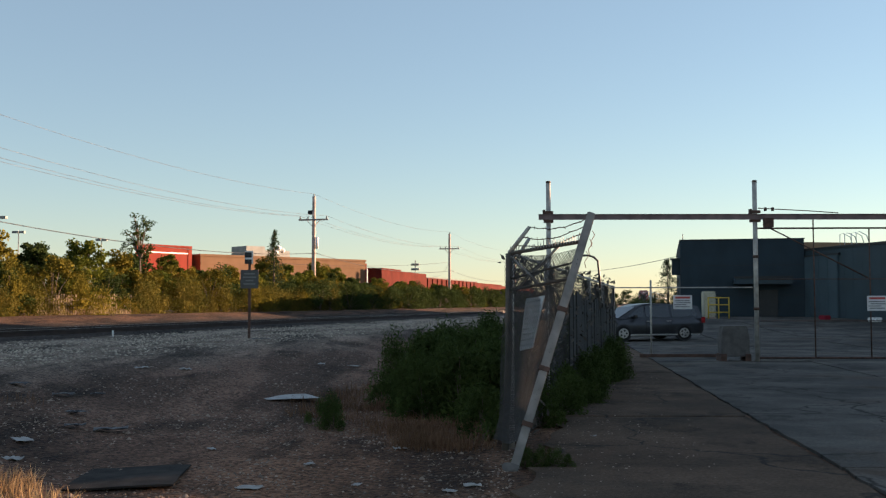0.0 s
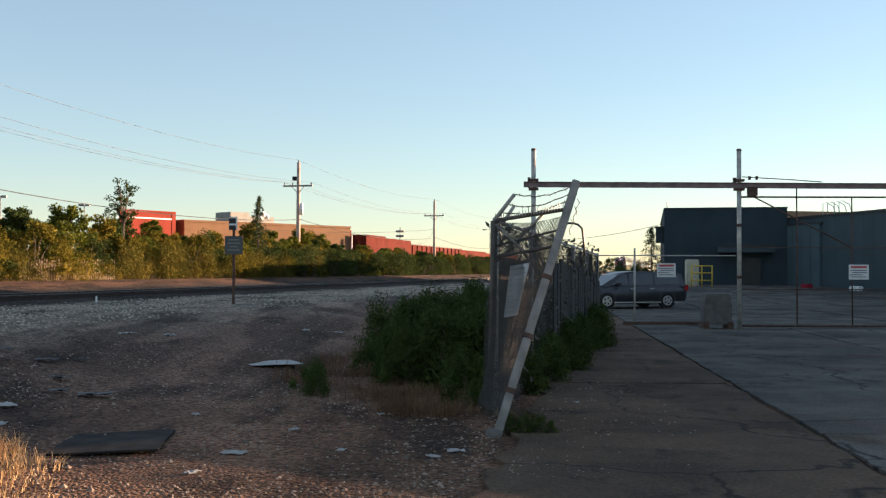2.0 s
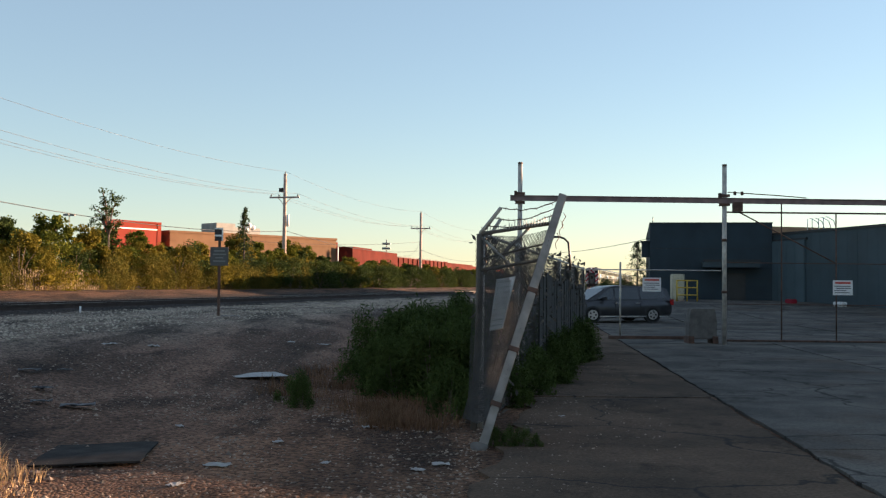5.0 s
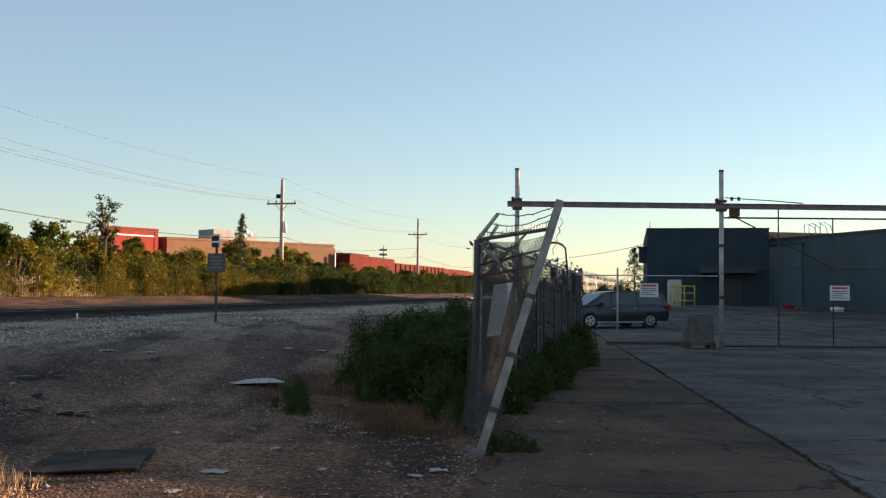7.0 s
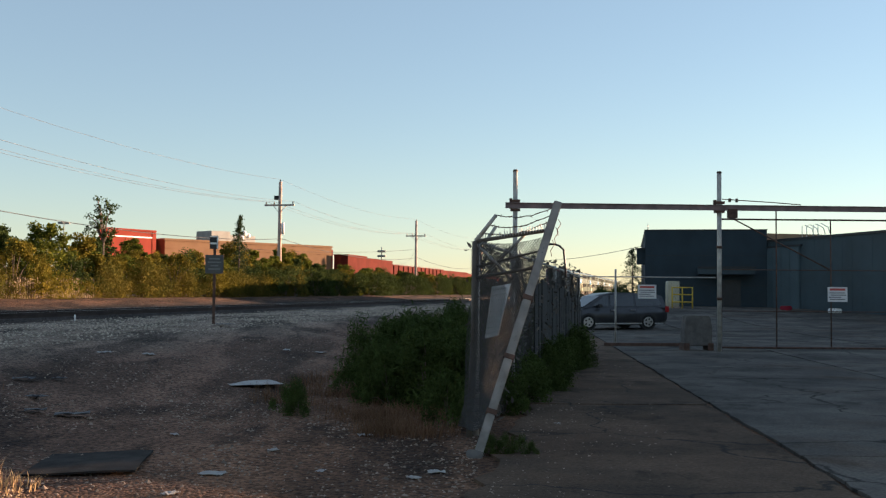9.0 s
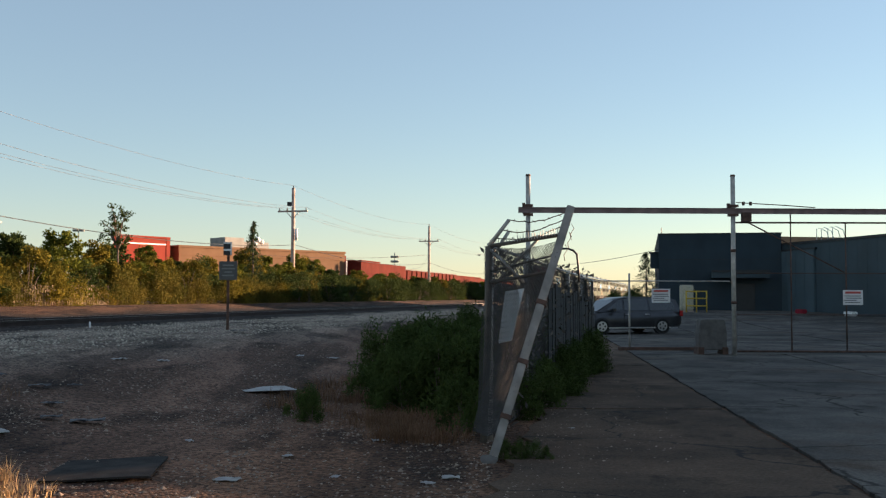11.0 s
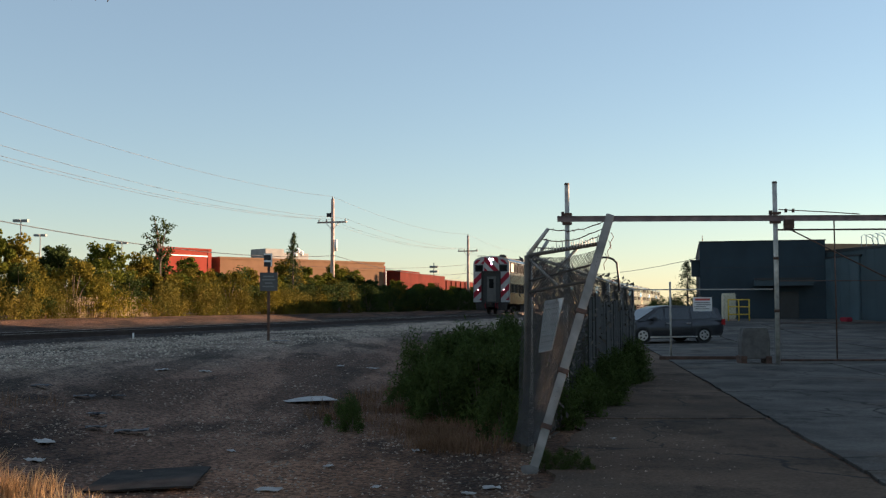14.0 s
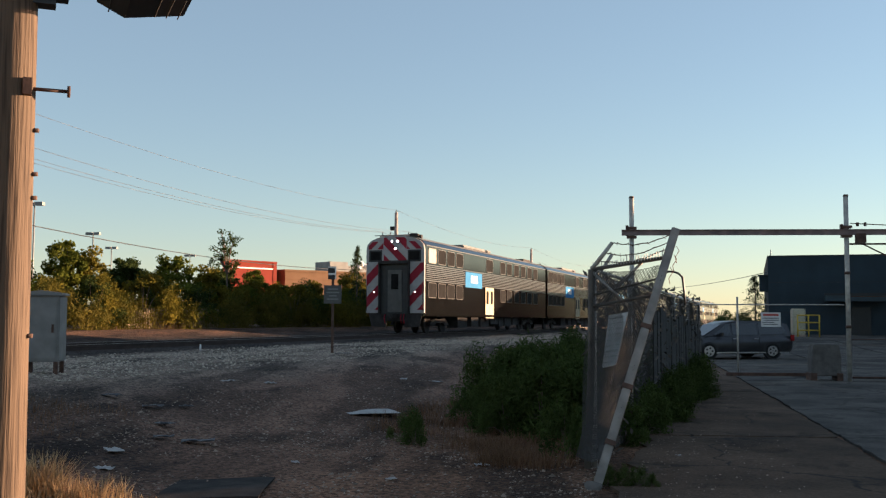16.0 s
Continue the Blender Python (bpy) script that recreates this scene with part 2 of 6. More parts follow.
# ---- concrete yard ----
def slab_material(name, pale, dark, soil):
    """Old slab: pale cement, firm-edged oil and damp stains, fine grit, hair cracks and rusty run-off."""
    m = bpy.data.materials.new(name)
    m.use_nodes = True
    nt, n = m.node_tree, m.node_tree.nodes
    L = nt.links.new
    b = n["Principled BSDF"]
    b.inputs["Roughness"].default_value, b.inputs["Specular IOR Level"].default_value = 0.95, 0.12
    tc = n.new("ShaderNodeTexCoord")
    def tex(scale, detail, rough, stretch=(1, 1, 1), turn=0.0):
        mp = n.new("ShaderNodeMapping")
        mp.inputs["Scale"].default_value, mp.inputs["Rotation"].default_value = stretch, (0, 0, turn)
        L(tc.outputs["Object"], mp.inputs["Vector"])
        q = n.new("ShaderNodeTexNoise")
        q.inputs["Scale"].default_value, q.inputs["Detail"].default_value, q.inputs["Roughness"].default_value = scale, detail, rough
        L(mp.outputs[0], q.inputs["Vector"])
        return q.outputs["Fac"]
    def ramp(src, a, c, lo, hi):
        q = n.new("ShaderNodeMapRange")
        q.inputs["From Min"].default_value, q.inputs["From Max"].default_value = a, c
        q.inputs["To Min"].default_value, q.inputs["To Max"].default_value = lo, hi
        L(src, q.inputs["Value"])
        return q.outputs[0]
    def mix(f, a, c):
        q = n.new("ShaderNodeMix")
        q.data_type = "RGBA"
        L(f, q.inputs[0])
        for k, v in ((6, a), (7, c)):
            if isinstance(v, tuple):
                q.inputs[k].default_value = (*v, 1)
            else:
                L(v, q.inputs[k])
        return q.outputs[2]
    col = mix(ramp(tex(0.45, 10, 0.65), 0.40, 0.62, 0, 1), dark, pale)
    col = mix(ramp(tex(0.8, 12, 0.7, (1, 0.6, 1), 0.4), 0.55, 0.62, 0, 0.75), col, tuple(c * 0.55 for c in dark))
    col = mix(ramp(tex(0.32, 8, 0.6), 0.54, 0.66, 0, soil), col, (0.105, 0.068, 0.044))
    col = mix(ramp(tex(0.5, 9, 0.7, (0.25, 1.6, 1), -0.05), 0.65, 0.71, 0, 0.6), col, (0.16, 0.07, 0.035))
    vor = n.new("ShaderNodeTexVoronoi")
    vor.feature = "DISTANCE_TO_EDGE"
    vor.inputs["Scale"].default_value = 0.30
    warp = n.new("ShaderNodeTexNoise")
    warp.inputs["Scale"].default_value, warp.inputs["Detail"].default_value = 0.9, 6
    L(tc.outputs["Object"], warp.inputs["Vector"])
    add = n.new("ShaderNodeVectorMath")
    add.operation = "MULTIPLY_ADD"
    add.inputs[1].default_value = (1.5, 1.5, 0)
    L(warp.outputs["Color"], add.inputs[0])
    L(tc.outputs["Object"], add.inputs[2])
    L(add.outputs[0], vor.inputs["Vector"])
    col = mix(ramp(vor.outputs["Distance"], 0.003, 0.010, 0.85, 0), col, (0.025, 0.022, 0.02))
    grit = ramp(tex(26.0, 4, 0.7), 0.3, 0.7, 0.62, 1.38)
    rnd = n.new("ShaderNodeObjectInfo")
    sc = n.new("ShaderNodeVectorMath")
    sc.operation = "SCALE"
    L(col, sc.inputs[0])
    mul = n.new("ShaderNodeMath")
    mul.operation = "MULTIPLY"
    L(grit, mul.inputs[0])
    L(ramp(rnd.outputs["Random"], 0, 1, 0.85, 1.15), mul.inputs[1])
    L(mul.outputs[0], sc.inputs["Scale"])
    L(sc.outputs[0], b.inputs["Base Color"])
    bp = n.new("ShaderNodeBump")
    bp.inputs["Strength"].default_value, bp.inputs["Distance"].default_value = 0.7, 0.02
    L(tex(18.0, 6, 0.65), bp.inputs["Height"])
    L(bp.outputs["Normal"], b.inputs["Normal"])
    return m


CONCRETE = slab_material("old_concrete", (0.135, 0.122, 0.106), (0.060, 0.056, 0.052), 0.45)
SOILED = slab_material("soil_covered_concrete", (0.125, 0.084, 0.057), (0.06, 0.042, 0.030), 0.95)


def build_yard():
    yard = new("pavement")
    tagged(yard, "stained grey concrete yard of cracked slabs", "pavement", kind="structure")
    def left(y):
        return 0.25 + (y - 7.5) * 0.162
    def joint(k, y):
        return 3.47 + (y - 8) * 0.0863 + 4.3 * k
    ys = [-14.0, -9.0, -4.0, 1.0, 5.6, 10.2, 14.8, 19.4, 24.0, 28.6, 33.4, 38.2, 43.0, 48.0, 53.0, 58.0, 63.0, 68.0, 73.5]
    rng = random.Random(5)
    for j in range(len(ys) - 1):
        for k in range(-1, 7):
            y0, y1 = ys[j] + 0.012, ys[j + 1] - 0.012
            if k >= 0 and joint(k, y0) > 23.0 + 0.225 * (71.3 - y0):
                continue
            xa = left if k < 0 else (lambda y, k=k: joint(k, y) + 0.035)
            xb = lambda y, k=k: joint(k + 1, y) - 0.035
            bm = bmesh.new()
            sink = rng.uniform(0.0, 0.012)
            n = 14 if y0 < 30 else 1
            row = []
            for i in range(n + 1):
                y = y0 + (y1 - y0) * i / n
                jag = rng.uniform(-0.12, 0.12) if k < 0 else rng.uniform(-0.03, 0.03)
                row.append([(xa(y) + jag, y), (xb(y) + rng.uniform(-0.03, 0.03), y)])
            top = [[bm.verts.new((x, y, ground_z(x, y) + 0.035 - sink)) for x, y in r] for r in row]
            low = [[bm.verts.new((x, y, ground_z(x, y) - 0.06)) for x, y in r] for r in row]
            for i in range(n):
                bm.faces.new((top[i][0], top[i][1], top[i + 1][1], top[i + 1][0]))
                bm.faces.new((low[i][0], top[i][0], top[i + 1][0], low[i + 1][0]))
                bm.faces.new((top[i][1], low[i][1], low[i + 1][1], top[i + 1][1]))
            bm.faces.new((low[0][0], low[0][1], top[0][1], top[0][0]))
            bm.faces.new((top[n][0], top[n][1], low[n][1], low[n][0]))
            part("slab", bm, CONCRETE if k >= 0 else SOILED, yard)


build_yard()


# ---- railway track ----
def build_track():
    track = new("track", None)
    track.matrix_world = SU_M @ Matrix.Translation((-TRACK_U, 0, 0))
    tagged(track, "single railway track of worn steel rails on dark ties", "railway track", kind="structure")
    for x in (-0.7525, 0.7525):
        bm = bmesh.new()
        prism(bm, [(x - 0.07, 0.77), (x + 0.07, 0.77), (x + 0.07, 0.785), (x + 0.01, 0.80), (x + 0.01, 0.90), (x + 0.036, 0.91), (x + 0.036, 0.945), (x + 0.03, 0.95), (x - 0.03, 0.95), (x - 0.036, 0.945), (x - 0.036, 0.91), (x - 0.01, 0.90), (x - 0.01, 0.80), (x - 0.07, 0.785)], -60, 700)
        rail = part("rail", bm, RAILSTEEL, track, "worn steel rail with a bright top")
        bm = bmesh.new()
        box(bm, x - 0.026, x + 0.026, -60, 700, 0.951, 0.954)
        part("running_surface", bm, GALV, rail, "polished rail head")
    rng = random.Random(3)
    bm = bmesh.new()
    box(bm, -1.3, 1.3, -0.11, 0.11, 0.62, 0.785)
    me = mesh_of("tie", bm, TIE)
    for i in range(230):
        ob = new("tie", me)
        ob.parent = track
        ob.matrix_basis = pose(rng.uniform(-0.04, 0.04), 12 + i * 0.54, rng.uniform(-0.015, 0.01), 0, 0, rng.uniform(-1.2, 1.2))
    bm = bmesh.new()
    for i in range(230, 900):
        box(bm, -1.3, 1.3, 12 + i * 0.54 - 0.11, 12 + i * 0.54 + 0.11, 0.62, 0.78)
    tagged(part("far_ties", bm, TIE, track), kind="stuff")
    # crushed stone between the ties
    n = 7000
    pts = []
    for i in range(n):
        s = 8 + 110 * rng.random() ** 1.5
        x = rng.uniform(-2.4, 2.2)
        g = su(s, TRACK_U - x)
        pts.append((x, s, ground_z(g.x, g.y), rng.uniform(0.025, 0.06)))
    stones("ballast", pts, BALLAST, track, rng)


def stones(name, pts, material, parent, rng):
    verts, faces = [], []
    base = [(1, 0, 0), (0.2, 0.95, 0.1), (-0.9, 0.3, 0), (-0.4, -0.9, 0), (0.5, -0.7, 0.1), (0.1, 0.05, 0.75), (0.0, 0.0, -0.5)]
    tri = [(0, 1, 5), (1, 2, 5), (2, 3, 5), (3, 4, 5), (4, 0, 5)]
    for x, y, z, r in pts:
        a, k = rng.uniform(0, 6.28), len(verts)
        c, s = math.cos(a) * r, math.sin(a) * r
        f, h = rng.uniform(0.6, 1.0), rng.uniform(0.5, 1.1)
        for p in base:
            verts.append((x + (p[0] * c - p[1] * f * s), y + (p[0] * s + p[1] * f * c), z + p[2] * r * h))
        faces += [tuple(k + i for i in t) for t in tri]
    me = bpy.data.meshes.new(name)
    me.from_pydata(verts, [], faces)
    me.materials.append(material)
    ob = new(name, me)
    ob.parent = parent
    return tagged(ob, kind="stuff")


TIE = mat("creosoted_tie", (0.035, 0.026, 0.022), 0.9, 0, 5, 0.4, 0.3, 30, objvar=0.35)
RAILSTEEL = mat("rail_steel", (0.045, 0.03, 0.025), 0.8, 0.2, 3, 0.25)
BALLAST = mat("dark_ballast", (0.05, 0.04, 0.036), 0.9, 0, 2, 0.3, island=0.45)
LIMESTONE = mat("limestone", (0.33, 0.275, 0.215), 0.95, 0, 2, 0.2, island=0.5)
PEBBLE = mat("pale_pebble", (0.22, 0.165, 0.125), 0.9, 0, 2, 0.25, island=0.5)
build_track()


def build_gravel():
    rng = random.Random(11)
    pts = []
    for i in range(26000):
        d = 6.0 + 24 * rng.random() ** 1.7
        a = radians(rng.uniform(-34, 6))
        x, y = d * math.sin(a), d * math.cos(a)
        u = u_of(x, y)
        if u < 1.0 or u > 15.8 or x > 0.1 + (y - 7.5) * 0.162:
            continue
        if noise.noise((x * 0.5, y * 0.5, 4.0)) + rng.uniform(-0.5, 0.5) < -0.1:
            continue
        r = rng.uniform(0.006, 0.018) * (1 if rng.random() < 0.975 else 2.0) * (1 + d / 40)
        pts.append((x, y, ground_z(x, y), r))
    ob = stones("gravel_stones", pts, PEBBLE, None, rng)
    tagged(ob, "loose pale gravel stones scattered on the dirt", "gravel")
    pts = []
    for i in range(700):
        y = 8 + 15 * rng.random() ** 1.3
        x = 0.35 + (y - 7.5) * 0.162 + 1.7 * rng.random() ** 2
        pts.append((x, y, ground_z(x, y) + 0.03, rng.uniform(0.006, 0.02)))
    ob = stones("soil_grit", pts, PEBBLE, None, rng)
    tagged(ob, "stray stones on the soil-covered slab edge", "gravel")
    pts = []
    for i in range(15000):
        p = su(13 + 50 * rng.random() ** 1.4, rng.uniform(10.6, 16.1))
        if noise.noise((p.x * 0.4, p.y * 0.4, 9.0)) + rng.uniform(-0.4, 0.4) < -0.15:
            continue
        pts.append((p.x, p.y, ground_z(p.x, p.y), rng.uniform(0.02, 0.045)))
    ob = stones("crushed_limestone", pts, LIMESTONE, None, rng)
    tagged(ob, "pale crushed limestone beside the track", "gravel")


build_gravel()


# ---- buildings ----
def wall_box(name, parent, material, x0, x1, y0, y1, z0, z1, label="", m=None):
    bm = bmesh.new()
    box(bm, x0, x1, y0, y1, z0, z1, m)
    return part(name, bm, material, parent, label)


def build_factory():
    f = thing("factory", "dark blue painted block factory building with a flat roof", "building", pose(15.6, 74.5, 0.45, 0, 0, -11))
    wall_box("wall", f, BLUE, 0, 8.6, 0, 0.3, 0, 5.75)
    wall_box("wall", f, BLUE, 0, 0.3, 0.3, 26, 0, 5.75)
    wall_box("wall", f, BLUE, 8.3, 8.6, 0.3, 26, 0, 5.75)
    wall_box("wall", f, BLUE, 0.3, 8.3, 25.7, 26, 0, 5.75)
    roof = wall_box("roof", f, DARK, 0.3, 8.3, 0.3, 25.7, 5.3, 5.45)
    wall_box("coping", f, DARK, -0.04, 8.64, -0.04, 0.34, 5.75, 5.83, "dark metal coping")
    wall_box("coping", f, DARK, -0.04, 0.34, 0.34, 26.0, 5.75, 5.83)
    # taller block added at the back, hidden behind the parapet, to shade the hedge
    wall_box("hidden_shade_block", f, BLUE, 0.3, 8.3, 16, 25.7, 5.46, 6.35)
    # entrance with a canopy
    # black slab on the closed wall stands for the shade inside the doorway
    d = wall_box("door", f, DARK, 5.45, 6.75, -0.05, -0.003, 0.05, 2.15, "open doorway, its inside shade drawn as a black slab")
    wall_box("door_leaf", d, DARK, 5.55, 6.1, -0.09, -0.055, 0.1, 2.1)
    c = wall_box("canopy", f, BLUE_STEEL, 3.7, 7.6, -1.5, -0.003, 2.55, 2.95, "flat blue canopy over the doorway")
    wall_box("fascia", c, DARK, 3.65, 7.65, -1.56, -1.503, 2.95, 3.1)
    for z in (1.75, 3.9):
        wall_box("wall_band", f, DARK, 0.01, 8.59, -0.012, -0.003, z, z + 0.03)
    # pipe on the corner and a side shelter
    bm = bmesh.new()
    tube(bm, (0.2, -0.06, 5.8), (0.2, -0.06, 6.25), 0.03)
    part("vent_pipe", bm, GALV, f)
    wall_box("side_shelter", f, BLUE, -0.6, -0.003, 0.6, 2.0, 3.3, 4.4, "small boxed louvre beside the wall")
    wall_box("shelter_roof", f, DARK, -0.7, -0.003, 0.5, 2.1, 4.4, 4.5)


def build_wing():
    m = Matrix.Translation((23.9, 74.2, 0.3)) @ Matrix.Rotation(math.atan2(2.7, 12), 4, "Z")
    f = thing("workshop", "long blue steel-sided workshop wing beside the yard", "building", m)
    wall_box("wall", f, BLUE_STEEL, 0, 0.25, -18, 0, 0, 5.05)
    wall_box("wall", f, BLUE_STEEL, 0.25, 18, -0.25, 0, 0, 5.05)
    wall_box("roof", f, DARK, -0.12, 18, -18, 0.1, 5.05, 5.2)
    rng = random.Random(2)
    # siding sheets
    y = -0.02
    while y > -17.5:
        w = 1.0
        bm = bmesh.new()
        box(bm, -0.035 - rng.uniform(0, 0.008), -0.003, y - w + 0.015, y, 0.15, 5.04)
        part("siding_panel", bm, BLUE_STEEL, f)
        y -= w
    door = wall_box("sliding_door", f, DOORBLUE, -0.16, -0.05, -5.4, -0.8, 0.02, 4.6, "tall pale blue sliding door")
    wall_box("door_rail", door, DARK, -0.2, -0.05, -5.6, -0.4, 4.6, 4.72)
    for k in range(5):
        wall_box("door_rib", door, DOORBLUE, -0.185, -0.163, -0.85 - k * 1.1 - 0.1, -0.85 - k * 1.1, 0.05, 4.55)
    wall_box("base_strip", f, DARK, -0.05, -0.038, -17.9, -5.5, 0.0, 0.14)
    # parapet of the roof behind, its orange sunlight put into the tan colour
    wall_box("roof_monitor", f, ROOFING, 0.6, 12, 1.2, 14, 5.3, 5.85, "roof fascia behind the wing with sunlight in its tan colour")
    # ladder rails over the roof edge
    ladder = thing("roof_ladder", "pale steel ladder hoops above the roof edge", "ladder", m @ Matrix.Translation((0.2, -5.2, 5.2)))
    for yy in (0.0, -1.3):
        for k in range(2):
            bm = bmesh.new()
            path_tube(bm, [(0, yy - k * 0.55, 0), (0, yy - k * 0.55, 0.75), (0.25, yy - k * 0.55, 0.85), (0.7, yy - k * 0.55 - 0.1, 0.6), (0.9, yy - k * 0.55 - 0.1, 0)], 0.025, 6)
            part("hoop", bm, WHITE, ladder)


def build_light_blockers():
    # unseen building, added only for the shade it casts over yard and track
    g = thing("warehouse", "unseen tall blue steel block added to shade the yard", "building", SU_M)
    for part_outline, top in (([(24.3, 30.65), (44, 45.95), (44, 66), (24.3, 66)], 9.4), ([(24.3, 66.01), (44, 66.01), (44, 110), (24.3, 110)], 8.8)):
        for nm, z0, z1, mt in (("wall", 0, top, BLUE_STEEL), ("roof", top, top + 0.2, DARK)):
            bm = bmesh.new()
            lo = [bm.verts.new((x, y, z0)) for x, y in part_outline]
            hi = [bm.verts.new((x, y, z1)) for x, y in part_outline]
            for i in range(4):
                bm.faces.new((lo[i], lo[(i + 1) % 4], hi[(i + 1) % 4], hi[i]))
            bm.faces.new(lo[::-1])
            bm.faces.new(hi)
            part(nm, bm, mt, g)
    # unseen flat-roofed shed and long plain wall, added on the open side to shape light
    h = thing("flat_shed", "unseen low flat-roofed blue shed added to shade the yard", "building", pose(12.45, 16.25, 0, 0, 0, -32.9))
    wall_box("wall", h, BLUE_STEEL, 0, 30, 0, 6, 0, 2.3)
    wall_box("roof", h, DARK, -0.05, 30.05, -0.05, 6.05, 2.3, 2.4)
    # rail added for the thin shadow band it throws on the foreground dirt
    bm = bmesh.new()
    tube(bm, (0.4, 0.2, 2.50), (30, 0.2, 2.50), 0.026, None, 8)
    part("shadow_rail", bm, GALV, h)
    for k in range(11):
        bm = bmesh.new()
        tube(bm, (0.4 + 2.96 * k, 0.2, 2.35), (0.4 + 2.96 * k, 0.2, 2.50), 0.02, None, 6)
        part("shadow_rail_stub", bm, GALV, h)
    # unseen wall, added so the steel train sides mirror something dark
    h = thing("boundary_block", "unseen plain brick block added for dark reflections in the train", "building", pose(46, 192, 0, 0, 0, -40))
    wall_box("wall", h, BRICKRED, 0, 205, 0, 0.5, 0, 10.4)
    wall_box("coping", h, DARK, -0.1, 205.1, -0.1, 0.6, 10.4, 10.7)


BRICKRED = mat("dull_red_brick", (0.085, 0.016, 0.011), 0.9, 0, 0.5, 0.2, 0.1, 5, spec=0.08)
DOORBLUE = mat("pale_blue_door", (0.052, 0.079, 0.094), 0.65, 0, 0.7, 0.15, 0.1, 5)
build_factory()
build_wing()
build_light_blockers()


def build_far_buildings():
    f = thing("store_building", "bright red flat-roofed store block", "building", pose(-40.5, 123.5, 0.8, 0, 0, 55))
    for nm, g, z0, z1 in (("wall", 0.0, 0, 8.1), ("coping", 0.1, 8.1, 8.3)):
        bm = bmesh.new()
        o = [(-g, -g), (8.6 + g, -g), (14.7 + g, 7.9 + g), (6.1 - g, 7.9 + g)]
        lo = [bm.verts.new((x, y, z0)) for x, y in o]
        hi = [bm.verts.new((x, y, z1)) for x, y in o]
        for i in range(4):
            bm.faces.new((lo[i], lo[(i + 1) % 4], hi[(i + 1) % 4], hi[i]))
        bm.faces.new(lo[::-1])
        bm.faces.new(hi)
        part(nm, bm, REDWALL, f)
    wall_box("corner_pier", f, REDWALL, 8.1, 8.7, -0.06, -0.004, 0, 8.1)
    wall_box("trim_band", f, WHITE, 0, 8.09, -0.03, -0.004, 7.25, 7.4)
    wall_box("base_band", f, TANWALL, 0, 8.09, -0.05, -0.004, 3.6, 4.1)
    wall_box("base_wall", f, DARK, 0, 8.09, -0.04, -0.004, 0, 3.55)
    f = thing("tan_building", "tan block commercial building with rooftop plant", "building", pose(-35.5, 135, 0.8, 0, 0, 45))
    wall_box("wall", f, TANWALL, 0, 28.4, 0, 20, 0, 7.25)
    wall_box("coping", f, TANWALL, -0.1, 28.5, -0.1, 20.1, 7.25, 7.55)
    wall_box("corner_pier", f, REDWALL, 28.404, 28.9, 0.3, 3, 0, 7.0)
    wall_box("pipe_run", f, WHITE, 28.43, 28.55, -0.4, -0.2, 0, 6.2)
    wall_box("band", f, TANWALL, 0, 28.4, -0.06, -0.004, 6.2, 6.4)
    u = wall_box("rooftop_unit", f, HVAC, 11.0, 14.2, 6, 10, 7.55, 9.3, "grey rooftop air handler")
    wall_box("rooftop_unit", f, HVAC, 14.6, 20.0, 8, 11, 7.55, 8.9)
    for x, z, r in ((15.2, 9.0, 0.45), (15.9, 8.7, 0.4), (14.8, 8.4, 0.35)):
        bm = bmesh.new()
        bmesh.ops.create_uvsphere(bm, u_segments=12, v_segments=8, radius=r, matrix=Matrix.Translation((x, 4.0, z)))
        part("roof_vent_dome", bm, WHITE, f, "white round vent dome")
    # long red building parallel to the rails
    m = Matrix.Translation((-13.0, 156, 0.8)) @ Matrix.Rotation(-TA, 4, "Z")
    f = thing("long_building", "long low red commercial building along the tracks", "building", m)
    wall_box("wall", f, BRICKRED, -14, 0, 0, 26, 0, 6.1)
    wall_box("coping", f, BRICKRED, -14.1, 0.1, -0.1, 10, 6.1, 6.35)
    wall_box("wall", f, BRICKRED, -14, -0.4, 26.01, 70, 0, 5.5)
    wall_box("coping", f, DARK, -14.1, -0.3, 26.01, 70, 5.5, 5.7)
    wall_box("wall", f, BRICKRED, -14, -0.8, 70.01, 150, 0, 5.2)
    wall_box("coping", f, BRICKRED, -14.1, -0.7, 70.01, 100, 5.2, 5.45)
    for k in range(9):
        w = wall_box("window", f, GLASS, 0.004, 0.05, 4 + k * 2.4, 5.6 + k * 2.4, 1.6, 3.6)
    for k in range(12):
        wall_box("pilaster", f, BRICKRED, -0.39, -0.2, 28 + k * 3.5, 28.5 + k * 3.5, 0, 5.4)
    bm = bmesh.new()
    tube(bm, (-6, 40, 5.6), (-6, 40, 9.2), 0.1)
    for z in (7.5, 8.4):
        tube(bm, (-6.8, 40, z), (-5.2, 40, z), 0.22)
    part("antenna", bm, HVAC, f, "grey rooftop antenna mast")


HVAC = mat("grey_plant_metal", (0.22, 0.22, 0.21), 0.6, 0.2, 1, 0.15)
build_far_buildings()
# ---- plants ----
def leaf_material(name, a, b, k=0.25):
    m = mat(name, a, 0.85, 0, 0.9, 0.2, second=b, island=k, spec=0.04)
    n = m.node_tree.nodes
    bs = n["Principled BSDF"]
    tr = n.new("ShaderNodeBsdfTranslucent")
    src = bs.inputs["Base Color"].links[0].from_socket
    m.node_tree.links.new(src, tr.inputs["Color"])
    mix = n.new("ShaderNodeMixShader")
    mix.inputs[0].default_value = 0.22
    m.node_tree.links.new(bs.outputs[0], mix.inputs[1])
    m.node_tree.links.new(tr.outputs[0], mix.inputs[2])
    m.node_tree.links.new(mix.outputs[0], n["Material Output"].inputs["Surface"])
    return m


